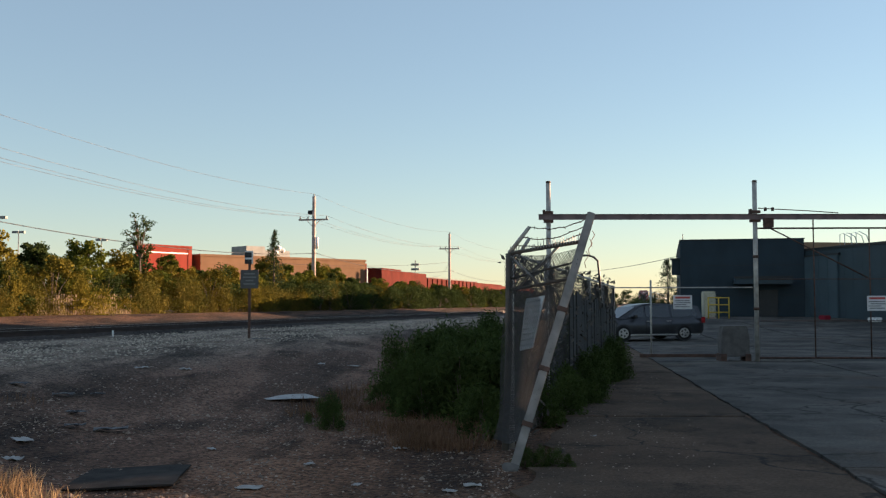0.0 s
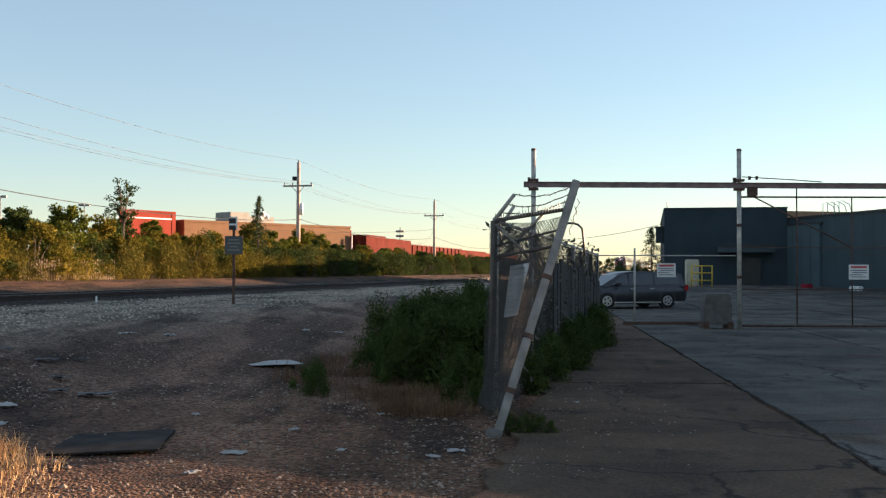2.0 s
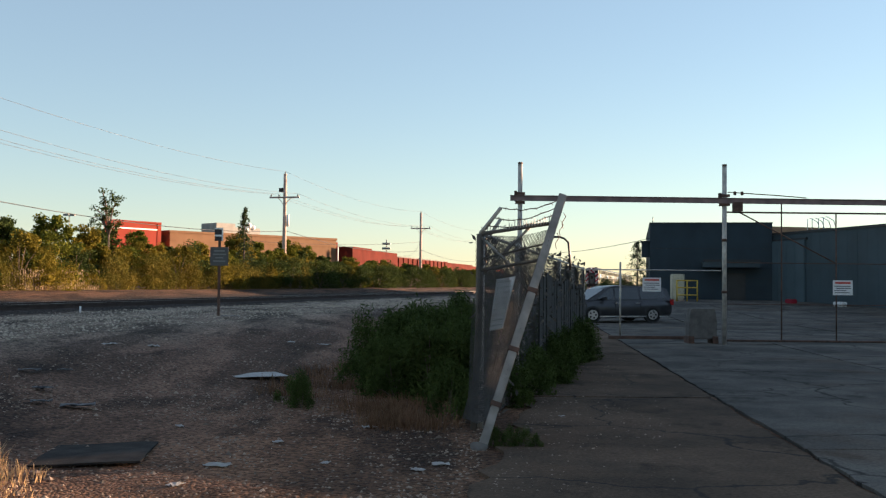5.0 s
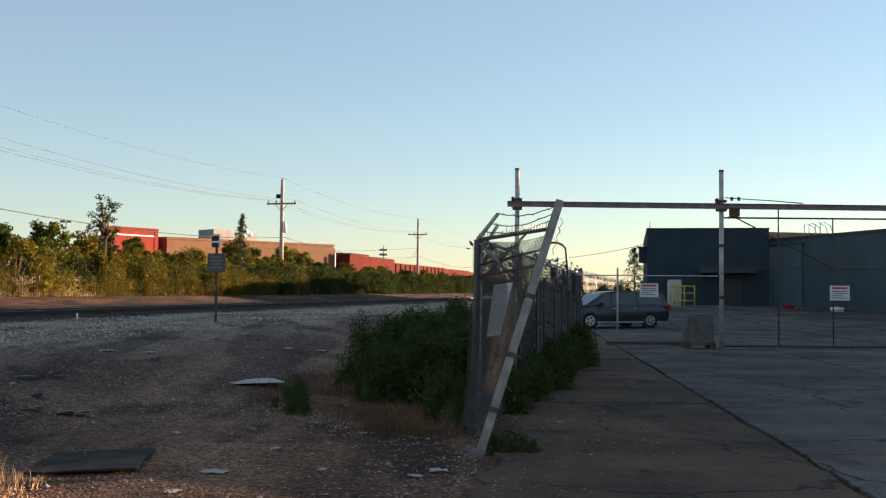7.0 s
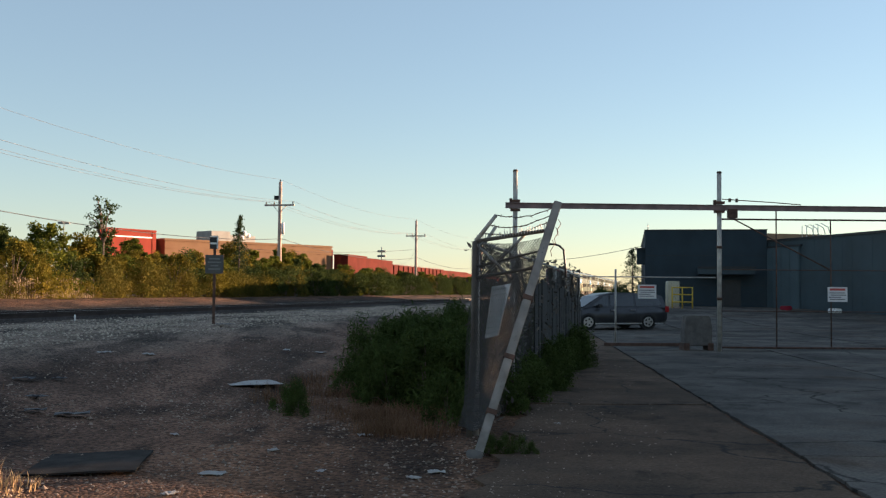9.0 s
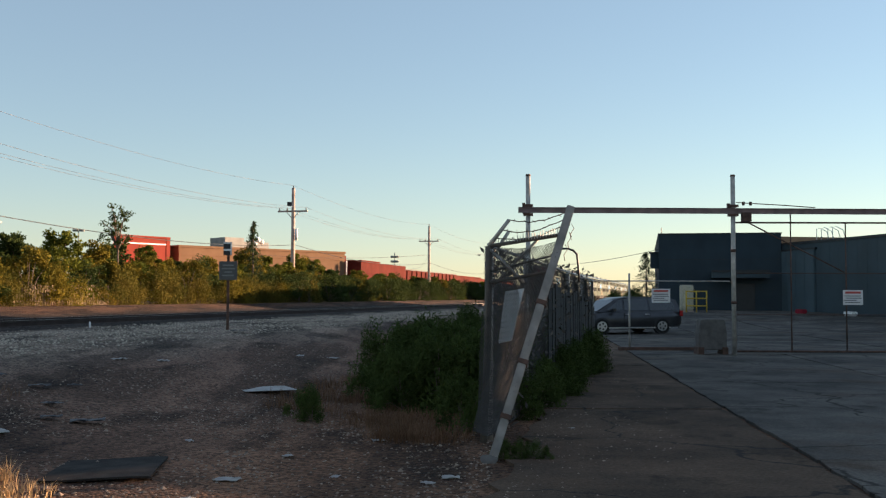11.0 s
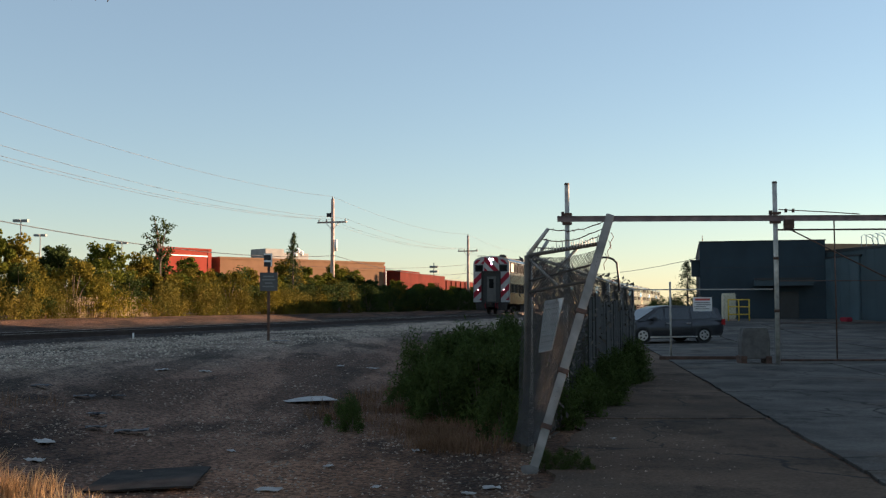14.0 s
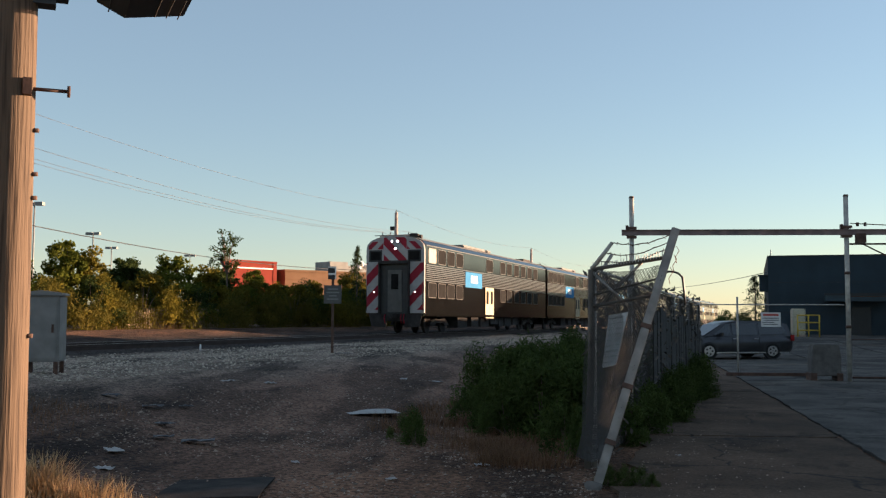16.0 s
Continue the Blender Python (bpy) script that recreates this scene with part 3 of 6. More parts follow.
LEAF = leaf_material("tree_leaf", (0.125, 0.13, 0.016), (0.045, 0.062, 0.010))
LEAF_WARM = leaf_material("yellowing_leaf", (0.19, 0.145, 0.018), (0.08, 0.076, 0.012))
LEAF_DARK = leaf_material("dark_leaf", (0.055, 0.075, 0.02), (0.025, 0.04, 0.012))
WEED = leaf_material("tall_weed", (0.15, 0.115, 0.022), (0.06, 0.064, 0.013))
DRYWEED = leaf_material("dry_weed", (0.24, 0.15, 0.075), (0.14, 0.09, 0.05))
NEARLEAF = leaf_material("green_weed_leaf", (0.09, 0.122, 0.034), (0.038, 0.058, 0.017))
DRYGRASS = leaf_material("dry_grass", (0.55, 0.38, 0.20), (0.36, 0.23, 0.12), 0.35)
BROWNGRASS = leaf_material("brown_grass", (0.22, 0.125, 0.075), (0.13, 0.078, 0.046), 0.35)
CONIFER = leaf_material("conifer_needle", (0.05, 0.07, 0.03), (0.03, 0.045, 0.02))
BARK = mat("bark", (0.11, 0.08, 0.06), 0.9, 0, 6, 0.4, 0.4, 25)


def leaves(name, centres, size, aspect, rng, upright=0.0):
    """One mesh of small four-cornered leaves about the given centres."""
    c = np.array(centres, dtype=float)
    n = len(c)
    d = rng.normal(size=(n, 3))
    d[:, 2] = d[:, 2] * (1 - upright) + upright * 2.5 * np.abs(d[:, 2])
    d /= np.linalg.norm(d, axis=1)[:, None]
    e = np.cross(d, rng.normal(size=(n, 3)))
    e /= np.linalg.norm(e, axis=1)[:, None]
    L = size * rng.uniform(0.6, 1.3, (n, 1))
    v = np.stack([c - d * L * 0.5, c + e * L * aspect * 0.5 + np.cross(d, e) * L * 0.08, c + d * L * 0.5, c - e * L * aspect * 0.5 + np.cross(d, e) * L * 0.08], axis=1).reshape(-1, 3)
    me = bpy.data.meshes.new(name)
    me.vertices.add(4 * n)
    me.vertices.foreach_set("co", v.ravel())
    me.loops.add(4 * n)
    me.loops.foreach_set("vertex_index", np.arange(4 * n))
    me.polygons.add(n)
    me.polygons.foreach_set("loop_start", np.arange(0, 4 * n, 4))
    me.update(calc_edges=True)
    return me


def plant(name, label, category, seed, height, width, clumps, count, size, aspect, material, low=0.25, clump_r=0.28, upright=0.0, stems=True, group="", sparse=1.0):
    rng = np.random.default_rng(seed)
    root = thing(name, label, category, group=group)
    cs = []
    for i in range(clumps):
        h = low + (1 - low) * (i + 0.5) / clumps
        rad = width * 0.5 * (1.05 - 0.75 * max(0.0, h - 0.45) / 0.55) * math.sqrt(rng.uniform(0.05, 1))
        a = rng.uniform(0, 2 * math.pi)
        cs.append((rad * math.cos(a), rad * math.sin(a), h * height * rng.uniform(0.9, 1.03)))
    pts = []
    per = count // clumps
    for c in cs:
        r = clump_r * width * rng.uniform(0.6, 1.2)
        q = rng.normal(size=(per, 3))
        q /= np.linalg.norm(q, axis=1)[:, None]
        q *= (rng.uniform(0, 1, (per, 1)) ** 0.5) * r * np.array([1, 1, 0.75 + upright])
        pts.append(np.array(c) + q)
    pts = np.concatenate(pts)
    pts[:, 2] = np.maximum(pts[:, 2], 0.03)
    me = leaves("crown", pts, size, aspect, rng, upright)
    me.materials.append(material)
    ob = new("crown", me)
    ob.parent = root
    if stems:
        bm = bmesh.new()
        fork = Vector((0, 0, height * low * 0.9))
        tube(bm, (0, 0, -0.1), fork, 0.012 * height, 0.008 * height, 7)
        for c in cs[:: max(1, clumps // 9)]:
            mid = fork.lerp(Vector(c), 0.5) + Vector((0, 0, 0.08 * height))
            tube(bm, fork, mid, 0.010 * height, 0.007 * height, 5)
            tube(bm, mid, c, 0.007 * height, 0.003 * height, 5)
        part("trunk", bm, BARK, root)
    return root


def scatter(protos, places, rng):
    """Put each prototype once and copy it to the remaining places (x, y, scale)."""
    used = set()
    for x, y, k in places:
        i = rng.randrange(len(protos))
        z = ground_z(x, y) - 0.02
        m = Matrix.Translation((x, y, z)) @ Matrix.Rotation(rng.uniform(0, 6.28), 4, "Z") @ Matrix.Diagonal((k * rng.uniform(0.85, 1.15), k * rng.uniform(0.85, 1.15), k, 1))
        if i in used:
            ob = copy_thing(protos[i], Matrix())
            ob.matrix_basis = m
        else:
            used.add(i)
            protos[i].matrix_basis = m
    for i, p in enumerate(protos):
        if i not in used:
            p.matrix_basis = Matrix.Translation((*su(60, 34).xy, 0.8))


def build_plants():
    rng = random.Random(21)
    G = "trees along the railway"
    trees = [plant("tree", "leafy young tree in the thicket beyond the tracks", "tree", 31 + k, 3.7, 3.4, 56, 8400, 0.15, 0.7, (LEAF, LEAF_WARM, LEAF, LEAF_DARK)[k], 0.08, 0.125, group=G) for k in range(4)]
    places = []
    s = 20.0
    while s < 175:
        k = rng.uniform(0.80, 1.10) * (0.98 if s < 47 else 0.84 if s < 66 else 0.92 if s < 84 else 0.7)
        p = su(s, rng.uniform(29.2, 31.0))
        places.append((p.x, p.y, k))
        s += rng.uniform(1.7, 2.6) * (1 if s < 90 else 1.5)
    scatter(trees, places, rng)
    G = "shrubs along the railway"
    shrubs = [plant("shrub", "dense green shrub at the edge of the thicket", "shrub", 51 + k, 2.3, 2.6, 34, 3600, 0.12, 0.5, (LEAF, LEAF_WARM, LEAF_DARK)[k], 0.1, 0.14, group=G) for k in range(3)]
    places = []
    s = 19.0
    while s < 170:
        p = su(s, rng.uniform(27.3, 28.6))
        places.append((p.x, p.y, rng.uniform(0.75, 1.2)))
        s += rng.uniform(1.5, 2.6) * (1 if s < 90 else 1.6)
    scatter(shrubs, places, rng)
    G = "dark shrubs along the railway"
    dark = [plant("shrub", "dense dark green shrub in front of the red building", "shrub", 61 + k, 2.3, 2.8, 24, 3200, 0.12, 0.55, LEAF_DARK, 0.06, 0.22, group=G) for k in range(2)]
    places = []
    s = 64.0
    while s < 180:
        p = su(s, rng.uniform(26.2, 27.4))
        places.append((p.x, p.y, rng.uniform(0.75, 1.0)))
        s += rng.uniform(1.6, 2.4) * (1 if s < 100 else 1.6)
    scatter(dark, places, rng)
    G = "tall weeds along the railway"
    weeds = [plant("weed_clump", "clump of tall yellowing weeds", "weeds", 71 + k, 1.35, 1.7, 16, 1700, 0.17, 0.16, (WEED, WEED, LEAF_WARM)[k], 0.08, 0.25, 0.7, False, group=G) for k in range(3)]
    places = []
    s = 18.0
    while s < 70:
        p = su(s, rng.uniform(26.0, 27.2))
        places.append((p.x, p.y, rng.uniform(0.6, 1.25) * (0.95 if 35.5 < s < 44.5 else 1.0)))
        s += rng.uniform(0.9, 1.7) * (1 if s < 70 else 1.8)
    scatter(weeds, places, rng)
    # taller single trees standing out of the thicket
    t = plant("tree", "slender sparse sapling above the thicket", "tree", 91, 5.2, 2.7, 34, 1700, 0.11, 0.6, LEAF_DARK, 0.62, 0.10)
    a = radians(-17.9)
    t.matrix_basis = Matrix.Translation((56 * math.sin(a), 56 * math.cos(a), 1.15))
    a = radians(-10.75)
    t = conifer("conifer", "narrow dark conifer above the thicket", 92, 5.9, 3.0)
    t.matrix_basis = Matrix.Translation((70 * math.sin(a), 70 * math.cos(a), 0.75))
    a = radians(11.15)
    t = conifer("conifer", "dark conifer beside the blue factory", 93, 4.9, 5.6)
    t.matrix_basis = Matrix.Translation((86 * math.sin(a), 86 * math.cos(a), 0.45))
    # far trees beyond the yard
    far = [plant("far_tree", "hazy distant tree beyond the yard", "tree", 95 + k, 6.0, 6.5, 20, 1100, 0.5, 0.7, LEAF_DARK, 0.1, 0.2) for k in range(2)]
    places = []
    for az, r in ((4.5, 390), (5.6, 400), (6.3, 410), (7.0, 390), (7.6, 410), (8.2, 380), (8.9, 400), (9.7, 430), (10.6, 440), (11.6, 450)):
        places.append((r * math.sin(radians(az)), r * math.cos(radians(az)), rng.uniform(0.7, 1.1)))
    scatter(far, places, rng)
    # green weeds round the fence corner
    G = "green weeds along the fence"
    near = [plant("weed_bush", "lush green weed bush beside the fence", "weeds", 111 + k, 1.25, 1.3, 20, 3000, 0.12, 0.2, NEARLEAF, 0.05, 0.22, 0.55, True, group=G) for k in range(3)]
    places = []
    for i in range(56):
        s = rng.uniform(13.0, 27)
        u = rng.uniform(2.5, 2.9 + 2.1 * smooth(12.0, 16.5, s))
        p = su(s, u)
        places.append((p.x, p.y, rng.uniform(0.6, 1.0) * (0.85 + 0.02 * (s - 12))))
    for i in range(34):
        s = rng.uniform(13.5, 23)
        p = su(s, rng.uniform(1.9, 2.35))
        places.append((p.x, p.y, rng.uniform(0.3, 0.6) + 0.012 * (s - 13)))
    places += [(0.2, 12.4, 0.5), (-1.75, 13.4, 0.3), (-1.9, 13.8, 0.34), (0.88, 10.3, 0.17), (0.72, 10.3, 0.17), (1.0, 10.25, 0.13), (0.6, 10.4, 0.17)]
    for i in range(26):
        p = su(rng.uniform(62, 90), rng.uniform(2.5, 9.0))
        places.append((p.x, p.y, rng.uniform(0.7, 1.3)))
    scatter(near, places, rng)
    # dry grass
    def blades(name, spots, label, material):
        r = np.random.default_rng(7)
        verts, faces = [], []
        for x, y, n, h, spread in spots:
            for i in range(n):
                a, q = r.uniform(0, 6.28), r.uniform(0, 1) ** 0.6
                bx, by = x + spread * q * math.cos(a), y + spread * q * math.sin(a)
                z = ground_z(bx, by) - 0.01
                lean = r.uniform(0.1, 0.75)
                L = h * r.uniform(0.45, 1.1)
                a2 = a + r.normal() * 0.9
                wx, wy = -math.sin(a2) * 0.0045, math.cos(a2) * 0.0045
                k = len(verts)
                for f, w in ((0, 1), (0.5, 0.8), (1.0, 0.1)):
                    ox, oz = lean * L * f * f, L * f * (1 - 0.35 * lean * f)
                    px, py = bx + math.cos(a2) * ox, by + math.sin(a2) * ox
                    verts.append((px - wx * w, py - wy * w, z + oz))
                    verts.append((px + wx * w, py + wy * w, z + oz))
                faces += [(k, k + 1, k + 3, k + 2), (k + 2, k + 3, k + 5, k + 4)]
        me = bpy.data.meshes.new(name)
        me.from_pydata(verts, [], faces)
        me.materials.append(material)
        tagged(new(name, me), label, "dry grass", kind="stuff")
    spots = [(-4.2, 9.25, 240, 0.26, 0.3), (-3.75, 8.9, 160, 0.16, 0.35), (-4.75, 9.35, 360, 0.45, 0.2), (-4.35, 9.1, 160, 0.3, 0.16), (-5.0, 9.0, 260, 0.25, 0.3), (-4.6, 8.7, 300, 0.2, 0.45), (-4.1, 8.6, 200, 0.14, 0.45), (-5.6, 9.2, 260, 0.25, 0.4), (-3.6, 8.2, 120, 0.1, 0.4), (-5.2, 9.6, 140, 0.3, 0.2), (-4.3, 8.0, 400, 0.16, 0.7), (-3.4, 7.4, 200, 0.1, 0.6)]
    for i in range(150):
        s = rng.uniform(11.2, 19)
        p = su(s, rng.uniform(2.6, 3.2 + 3.0 * smooth(11, 15, s)))
        spots.append((p.x, p.y, 60, rng.uniform(0.10, 0.26), 0.35))
    for i in range(14):
        spots.append((rng.uniform(-7.6, -5.6), rng.uniform(11.0, 13.5), 60, rng.uniform(0.08, 0.16), 0.5))
    for i in range(40):
        p = su(rng.uniform(18, 70), rng.uniform(25.2, 26.6))
        spots.append((p.x, p.y, 14, rng.uniform(0.2, 0.5), 0.5))
    spots[:12] = [(x + 0.2, y - 0.45, n, h, w) for x, y, n, h, w in spots[:12]]
    blades("dry_grass", spots[:12], "tufts of straw-coloured dry grass", DRYGRASS)
    blades("withered_grass", spots[12:], "low withered brown grass", BROWNGRASS)


def conifer(name, label, seed, height, width):
    rng = np.random.default_rng(seed)
    root = thing(name, label, "tree")
    pts = []
    for i in range(34):
        for b in range(4):
            h = 0.12 + 0.88 * (i + rng.uniform(-0.8, 0.8)) / 34
            a = rng.uniform(0, 6.28)
            L = width * 0.5 * (1.1 - h) * rng.uniform(0.45, 1.2)
            f = rng.uniform(0.1, 1, (24, 1))
            base = np.array([math.cos(a) * L, math.sin(a) * L, (-0.12 if width < 3 else -0.5) * L])
            pts.append(np.array([0, 0, h * height]) + f * base + rng.normal(size=(24, 3)) * 0.07)
    me = leaves("crown", np.concatenate(pts), 0.17, 0.3, rng)
    me.materials.append(CONIFER)
    ob = new("crown", me)
    ob.parent = root
    bm = bmesh.new()
    tube(bm, (0, 0, -0.1), (0, 0, height), 0.1, 0.02, 7)
    part("trunk", bm, BARK, root)
    return root


build_plants()
# ---- fences and gate ----
WIRE = mat("fence_wire", (0.05, 0.047, 0.045), 0.95, 0.0, 6, 0.2)
BOARD = mat("grey_fence_board", (0.024, 0.022, 0.020), 0.9, 0, 3, 0.3, 0.2, 20, island=0.25)
VINE = mat("withered_vine", (0.10, 0.085, 0.07), 0.9, 0, 6, 0.3)
SIGNWHITE = mat("sign_face", (0.62, 0.60, 0.60), 0.5, 0, 6, 0.08)
SIGNRED = mat("sign_red", (0.45, 0.06, 0.05), 0.5, 0, 6, 0.1)
SIGNINK = mat("sign_ink", (0.12, 0.12, 0.13), 0.6, 0, 6, 0.1)


def chain_link(bm, point, w, h, pitch, r, steps=1, wob=0.0, rng=None):
    """Diagonal wires both ways over a surface point(a, b), a in 0..w and b in 0..h metres."""
    for sgn in (1, -1):
        k = -h if sgn > 0 else 0.0
        end = w if sgn > 0 else w + h
        while k < end:
            pts = []
            for i in range(steps + 1):
                b = h * i / steps
                a = k + sgn * b
                pts.append((a, b))
            seg = []
            for (a0, b0), (a1, b1) in zip(pts, pts[1:]):
                if max(a0, a1) <= 0 or min(a0, a1) >= w:
                    continue
                def clip(a, b, c, d):
                    if a < 0:
                        b += (d - b) * (0 - a) / (c - a)
                        a = 0
                    elif a > w:
                        b += (d - b) * (w - a) / (c - a)
                        a = w
                    return a, b
                p, q = clip(a0, b0, a1, b1), clip(a1, b1, a0, b0)
                tube(bm, point(*p), point(*q), r, r, 3, False)
            k += pitch


def build_fence():
    rng = random.Random(8)
    f = thing("chain_link_fence", "overgrown grey chain-link fence along the yard", "fence", SU_M @ Matrix.Translation((-2.13, 0, 0)))
    for i in range(6):
        s = 11.5 + 2.75 * i
        bm = bmesh.new()
        tube(bm, (0, s, 0), (0, s, 2.26 - 0.0125 * (s - 11.5)), 0.035, None, 8)
        part("post", bm, GALV, f)
    bm = bmesh.new()
    tube(bm, (0, 11.5, 2.22), (0, 25.3, 2.05), 0.022, None, 8)
    part("top_rail", bm, GALV, f)
    bm = bmesh.new()
    chain_link(bm, lambda a, b: Vector((0.03 + 0.015 * math.sin(a * 3), 11.5 + a, 0.05 + b * (1 - 0.006 * a))), 13.8, 2.13, 0.085, 0.0035)
    tagged(part("wire_mesh", bm, WIRE, f), kind="stuff")
    bm = bmesh.new()
    for i in range(21):
        s = 16.3 + i * 0.42
        box(bm, 0.045, 0.06 + rng.uniform(0, 0.02), s, s + rng.uniform(0.3, 0.415), 0.05, rng.uniform(1.75, 1.98) - 0.02 * i)
    part("privacy_slats", bm, BOARD, f, "weathered grey slats woven into the mesh")
    # withered vines over the first stretch
    r = np.random.default_rng(4)
    n = 1500
    s = 11.5 + 13.5 * r.uniform(0, 1, n) ** 1.3
    z = r.uniform(0, 1, n) ** 0.8 * 2.25
    c = np.stack([r.normal(0, 0.07, n), s, z], axis=1)
    me = leaves("vines", c, 0.11, 0.4, r)
    me.materials.append(VINE)
    ob = new("vines", me)
    ob.parent = f
    tagged(ob, kind="stuff")


def build_folded_panel():
    rng = random.Random(9)
    A0, A1 = Vector((0.43, 11.6, 0.12)), Vector((0.49, 11.6, 2.22))
    L0, L1 = Vector((0.46, 10.2, 0.0)), Vector((1.36, 11.05, 2.62))
    f = thing("bent_fence_panel", "bent corner of a chain-link fence with barbed wire", "fence")
    # leaning square post, two faces of sheet steel
    bm = bmesh.new()
    ax = (L1 - L0).normalized()
    back = (Vector((0.09, 1, 0)) - ax * ax.dot(Vector((0.09, 1, 0)))).normalized()
    side = back.cross(ax)
    m = Matrix.Translation(L0) @ Matrix((side, back, ax)).transposed().to_4x4()
    ln = (L1 - L0).length
    o = [(-0.045, -0.045), (0.045, -0.045), (0.045, 0.045), (-0.045, 0.045)]
    lo = [bm.verts.new(m @ Vector((x, y, -0.25))) for x, y in o]
    hi = [bm.verts.new(m @ Vector((x, y, ln))) for x, y in o]
    for i in range(4):
        bm.faces.new((lo[i], lo[(i + 1) % 4], hi[(i + 1) % 4], hi[i]))
    bm.faces.new(lo[::-1]); bm.faces.new(hi)
    bmesh.ops.bevel(bm, geom=[e for e in bm.edges if e.calc_length() > 1], offset=0.012, segments=2, affect="EDGES")
    post = part("leaning_post", bm, POSTGREY, f, "leaning pale grey steel gate post")
    for h in (0.45, 1.05, 1.72):
        bm = bmesh.new()
        box(bm, -0.056, 0.056, -0.056, 0.056, h, h + 0.05, m)
        part("hinge_band", bm, RUST, post, "rusty hinge band")
    for h in (2.45, 2.6, 2.7):
        bm = bmesh.new()
        path_tube(bm, [m @ Vector((0.06, -0.03, h)), m @ Vector((0.10, -0.05, h - 0.05)), m @ Vector((0.08, -0.02, h - 0.12)), m @ Vector((0.11, 0.0, h - 0.17))], 0.004, 4)
        part("wire_end", bm, RUST, post)
    def on(t):
        return L0.lerp(L1, t)
    # crumpled sheet of mesh between the corner and the leaning post
    def sheet(depth, seed):
        def point(a, b):
            t, h = a / 1.25, b / 2.1
            lo = A0.lerp(A1, h)
            lo = lo + Vector((0.05 * math.sin(h * 5 + seed) - 0.13 * max(0.0, 0.62 - h) * (1.6 - h), 0, 0))
            hi = on(0.12 + 0.74 * h)
            p = lo.lerp(hi, t)
            p += Vector((0, depth * math.sin(t * math.pi) + 0.05 * math.sin(7 * t + 9 * h + seed), -0.05 * math.sin(t * math.pi)))
            return p
        return point
    for k, (dp, sd) in enumerate(((0.12, 0.0), (-0.05, 2.0))):
        bm = bmesh.new()
        chain_link(bm, sheet(dp, sd), 1.25, 2.1, 0.05, 0.0030, 8)
        tagged(part("wire_mesh", bm, WIRE, f), kind="stuff")
    bm = bmesh.new()
    path_tube(bm, [A0 - Vector((0, 0, 0.2)), A0.lerp(A1, 0.5) + Vector((0.02, 0, 0)), A1], 0.04, 8)
    part("corner_post", bm, VINE, f)
    for t0, t1, r in ((1.0, 0.885, 0.022), (0.86, 0.80, 0.012), (0.8, 0.73, 0.018)):
        bm = bmesh.new()
        tube(bm, A0.lerp(A1, t0), on(t1) + Vector((0, 0.06, 0)), r, None, 8)
        part("rail", bm, VINE, f)
    bm = bmesh.new()
    tube(bm, A1 - Vector((0, 0, 0.02)), A0.lerp(A1, 0.76).lerp(on(0.71), 0.62) + Vector((0, 0.1, 0)), 0.016, None, 6)
    tube(bm, A0.lerp(A1, 0.78) + Vector((0.05, 0.05, 0)), A1.lerp(on(0.885), 0.7) + Vector((0, 0.08, 0)), 0.016, None, 6)
    part("brace", bm, GALV, f)
    # barbed wire arms
    tip = Vector((0.72, 11.55, 2.52))
    bm = bmesh.new()
    tube(bm, A1, tip, 0.028, 0.022, 6)
    part("barbed_wire_arm", bm, GALV, f)
    bm = bmesh.new()
    tube(bm, A1 + Vector((0.12, 0, 0.0)), A1 + Vector((0.23, 0.05, 0.17)), 0.02, None, 6)
    part("barbed_wire_arm", bm, GALV, f)
    for fr, t1 in ((1.0, 0.99), (0.6, 0.955), (0.32, 0.925)):
        a, b = A1.lerp(tip, fr), on(t1)
        pts = [a.lerp(b, i / 12) + Vector((0, 0, -0.07 * math.sin(math.pi * i / 12) + rng.uniform(-0.008, 0.008))) for i in range(13)]
        bm = bmesh.new()
        path_tube(bm, pts, 0.0055, 4)
        for p in pts[1:-1]:
            d = Vector((rng.uniform(-1, 1), rng.uniform(-1, 1), rng.uniform(-1, 1))).normalized() * 0.022
            tube(bm, p - d, p + d, 0.004, 0.003, 3)
        part("barbed_wire", bm, RUST, f)
    # upright wire spikes along the top rail
    bm = bmesh.new()
    a, b = A1, on(0.885)
    for i in range(26):
        p = a.lerp(b, (i + 0.5) / 26)
        tube(bm, p, p + Vector((rng.uniform(-0.01, 0.01), 0, rng.uniform(0.05, 0.09))), 0.005, 0.004, 4)
    part("wire_spikes", bm, GALV, f)
    # bent pipe behind the post
    bm = bmesh.new()
    c = on(0.80) + Vector((0.02, 0.5, -0.02))
    path_tube(bm, [c + Vector((0.14 * (1 - math.cos(t)), 0, 0.11 * math.sin(t))) if t < 3.0 else c + Vector((0.285, 0, 0)) for t in (0.6, 1.0, 1.4, 1.8, 2.2, 2.7)] + [c + Vector((0.285, 0, -0.12)), c + Vector((0.29, 0, -0.26))], 0.013, 6)
    part("bent_pipe", bm, DARK, f, "bent length of steel pipe")
    # faded notice board on the mesh
    pt = sheet(0.12, 0.0)
    s = thing("fence_notice", "faded white notice hung on the bent fence mesh", "sign")
    c = [pt(0.54, 1.0), pt(0.90, 1.0), pt(0.92, 1.59), pt(0.56, 1.59)]
    bm = bmesh.new()
    n = (c[1] - c[0]).cross(c[3] - c[0]).normalized()
    if n.y > 0:
        n = -n
    v = [bm.verts.new(p + n * 0.07) for p in c] + [bm.verts.new(p + n * 0.058) for p in c]
    bm.faces.new(v[:4]); bm.faces.new(v[4:][::-1])
    for i in range(4):
        bm.faces.new((v[i], v[(i + 1) % 4], v[4 + (i + 1) % 4], v[4 + i]))
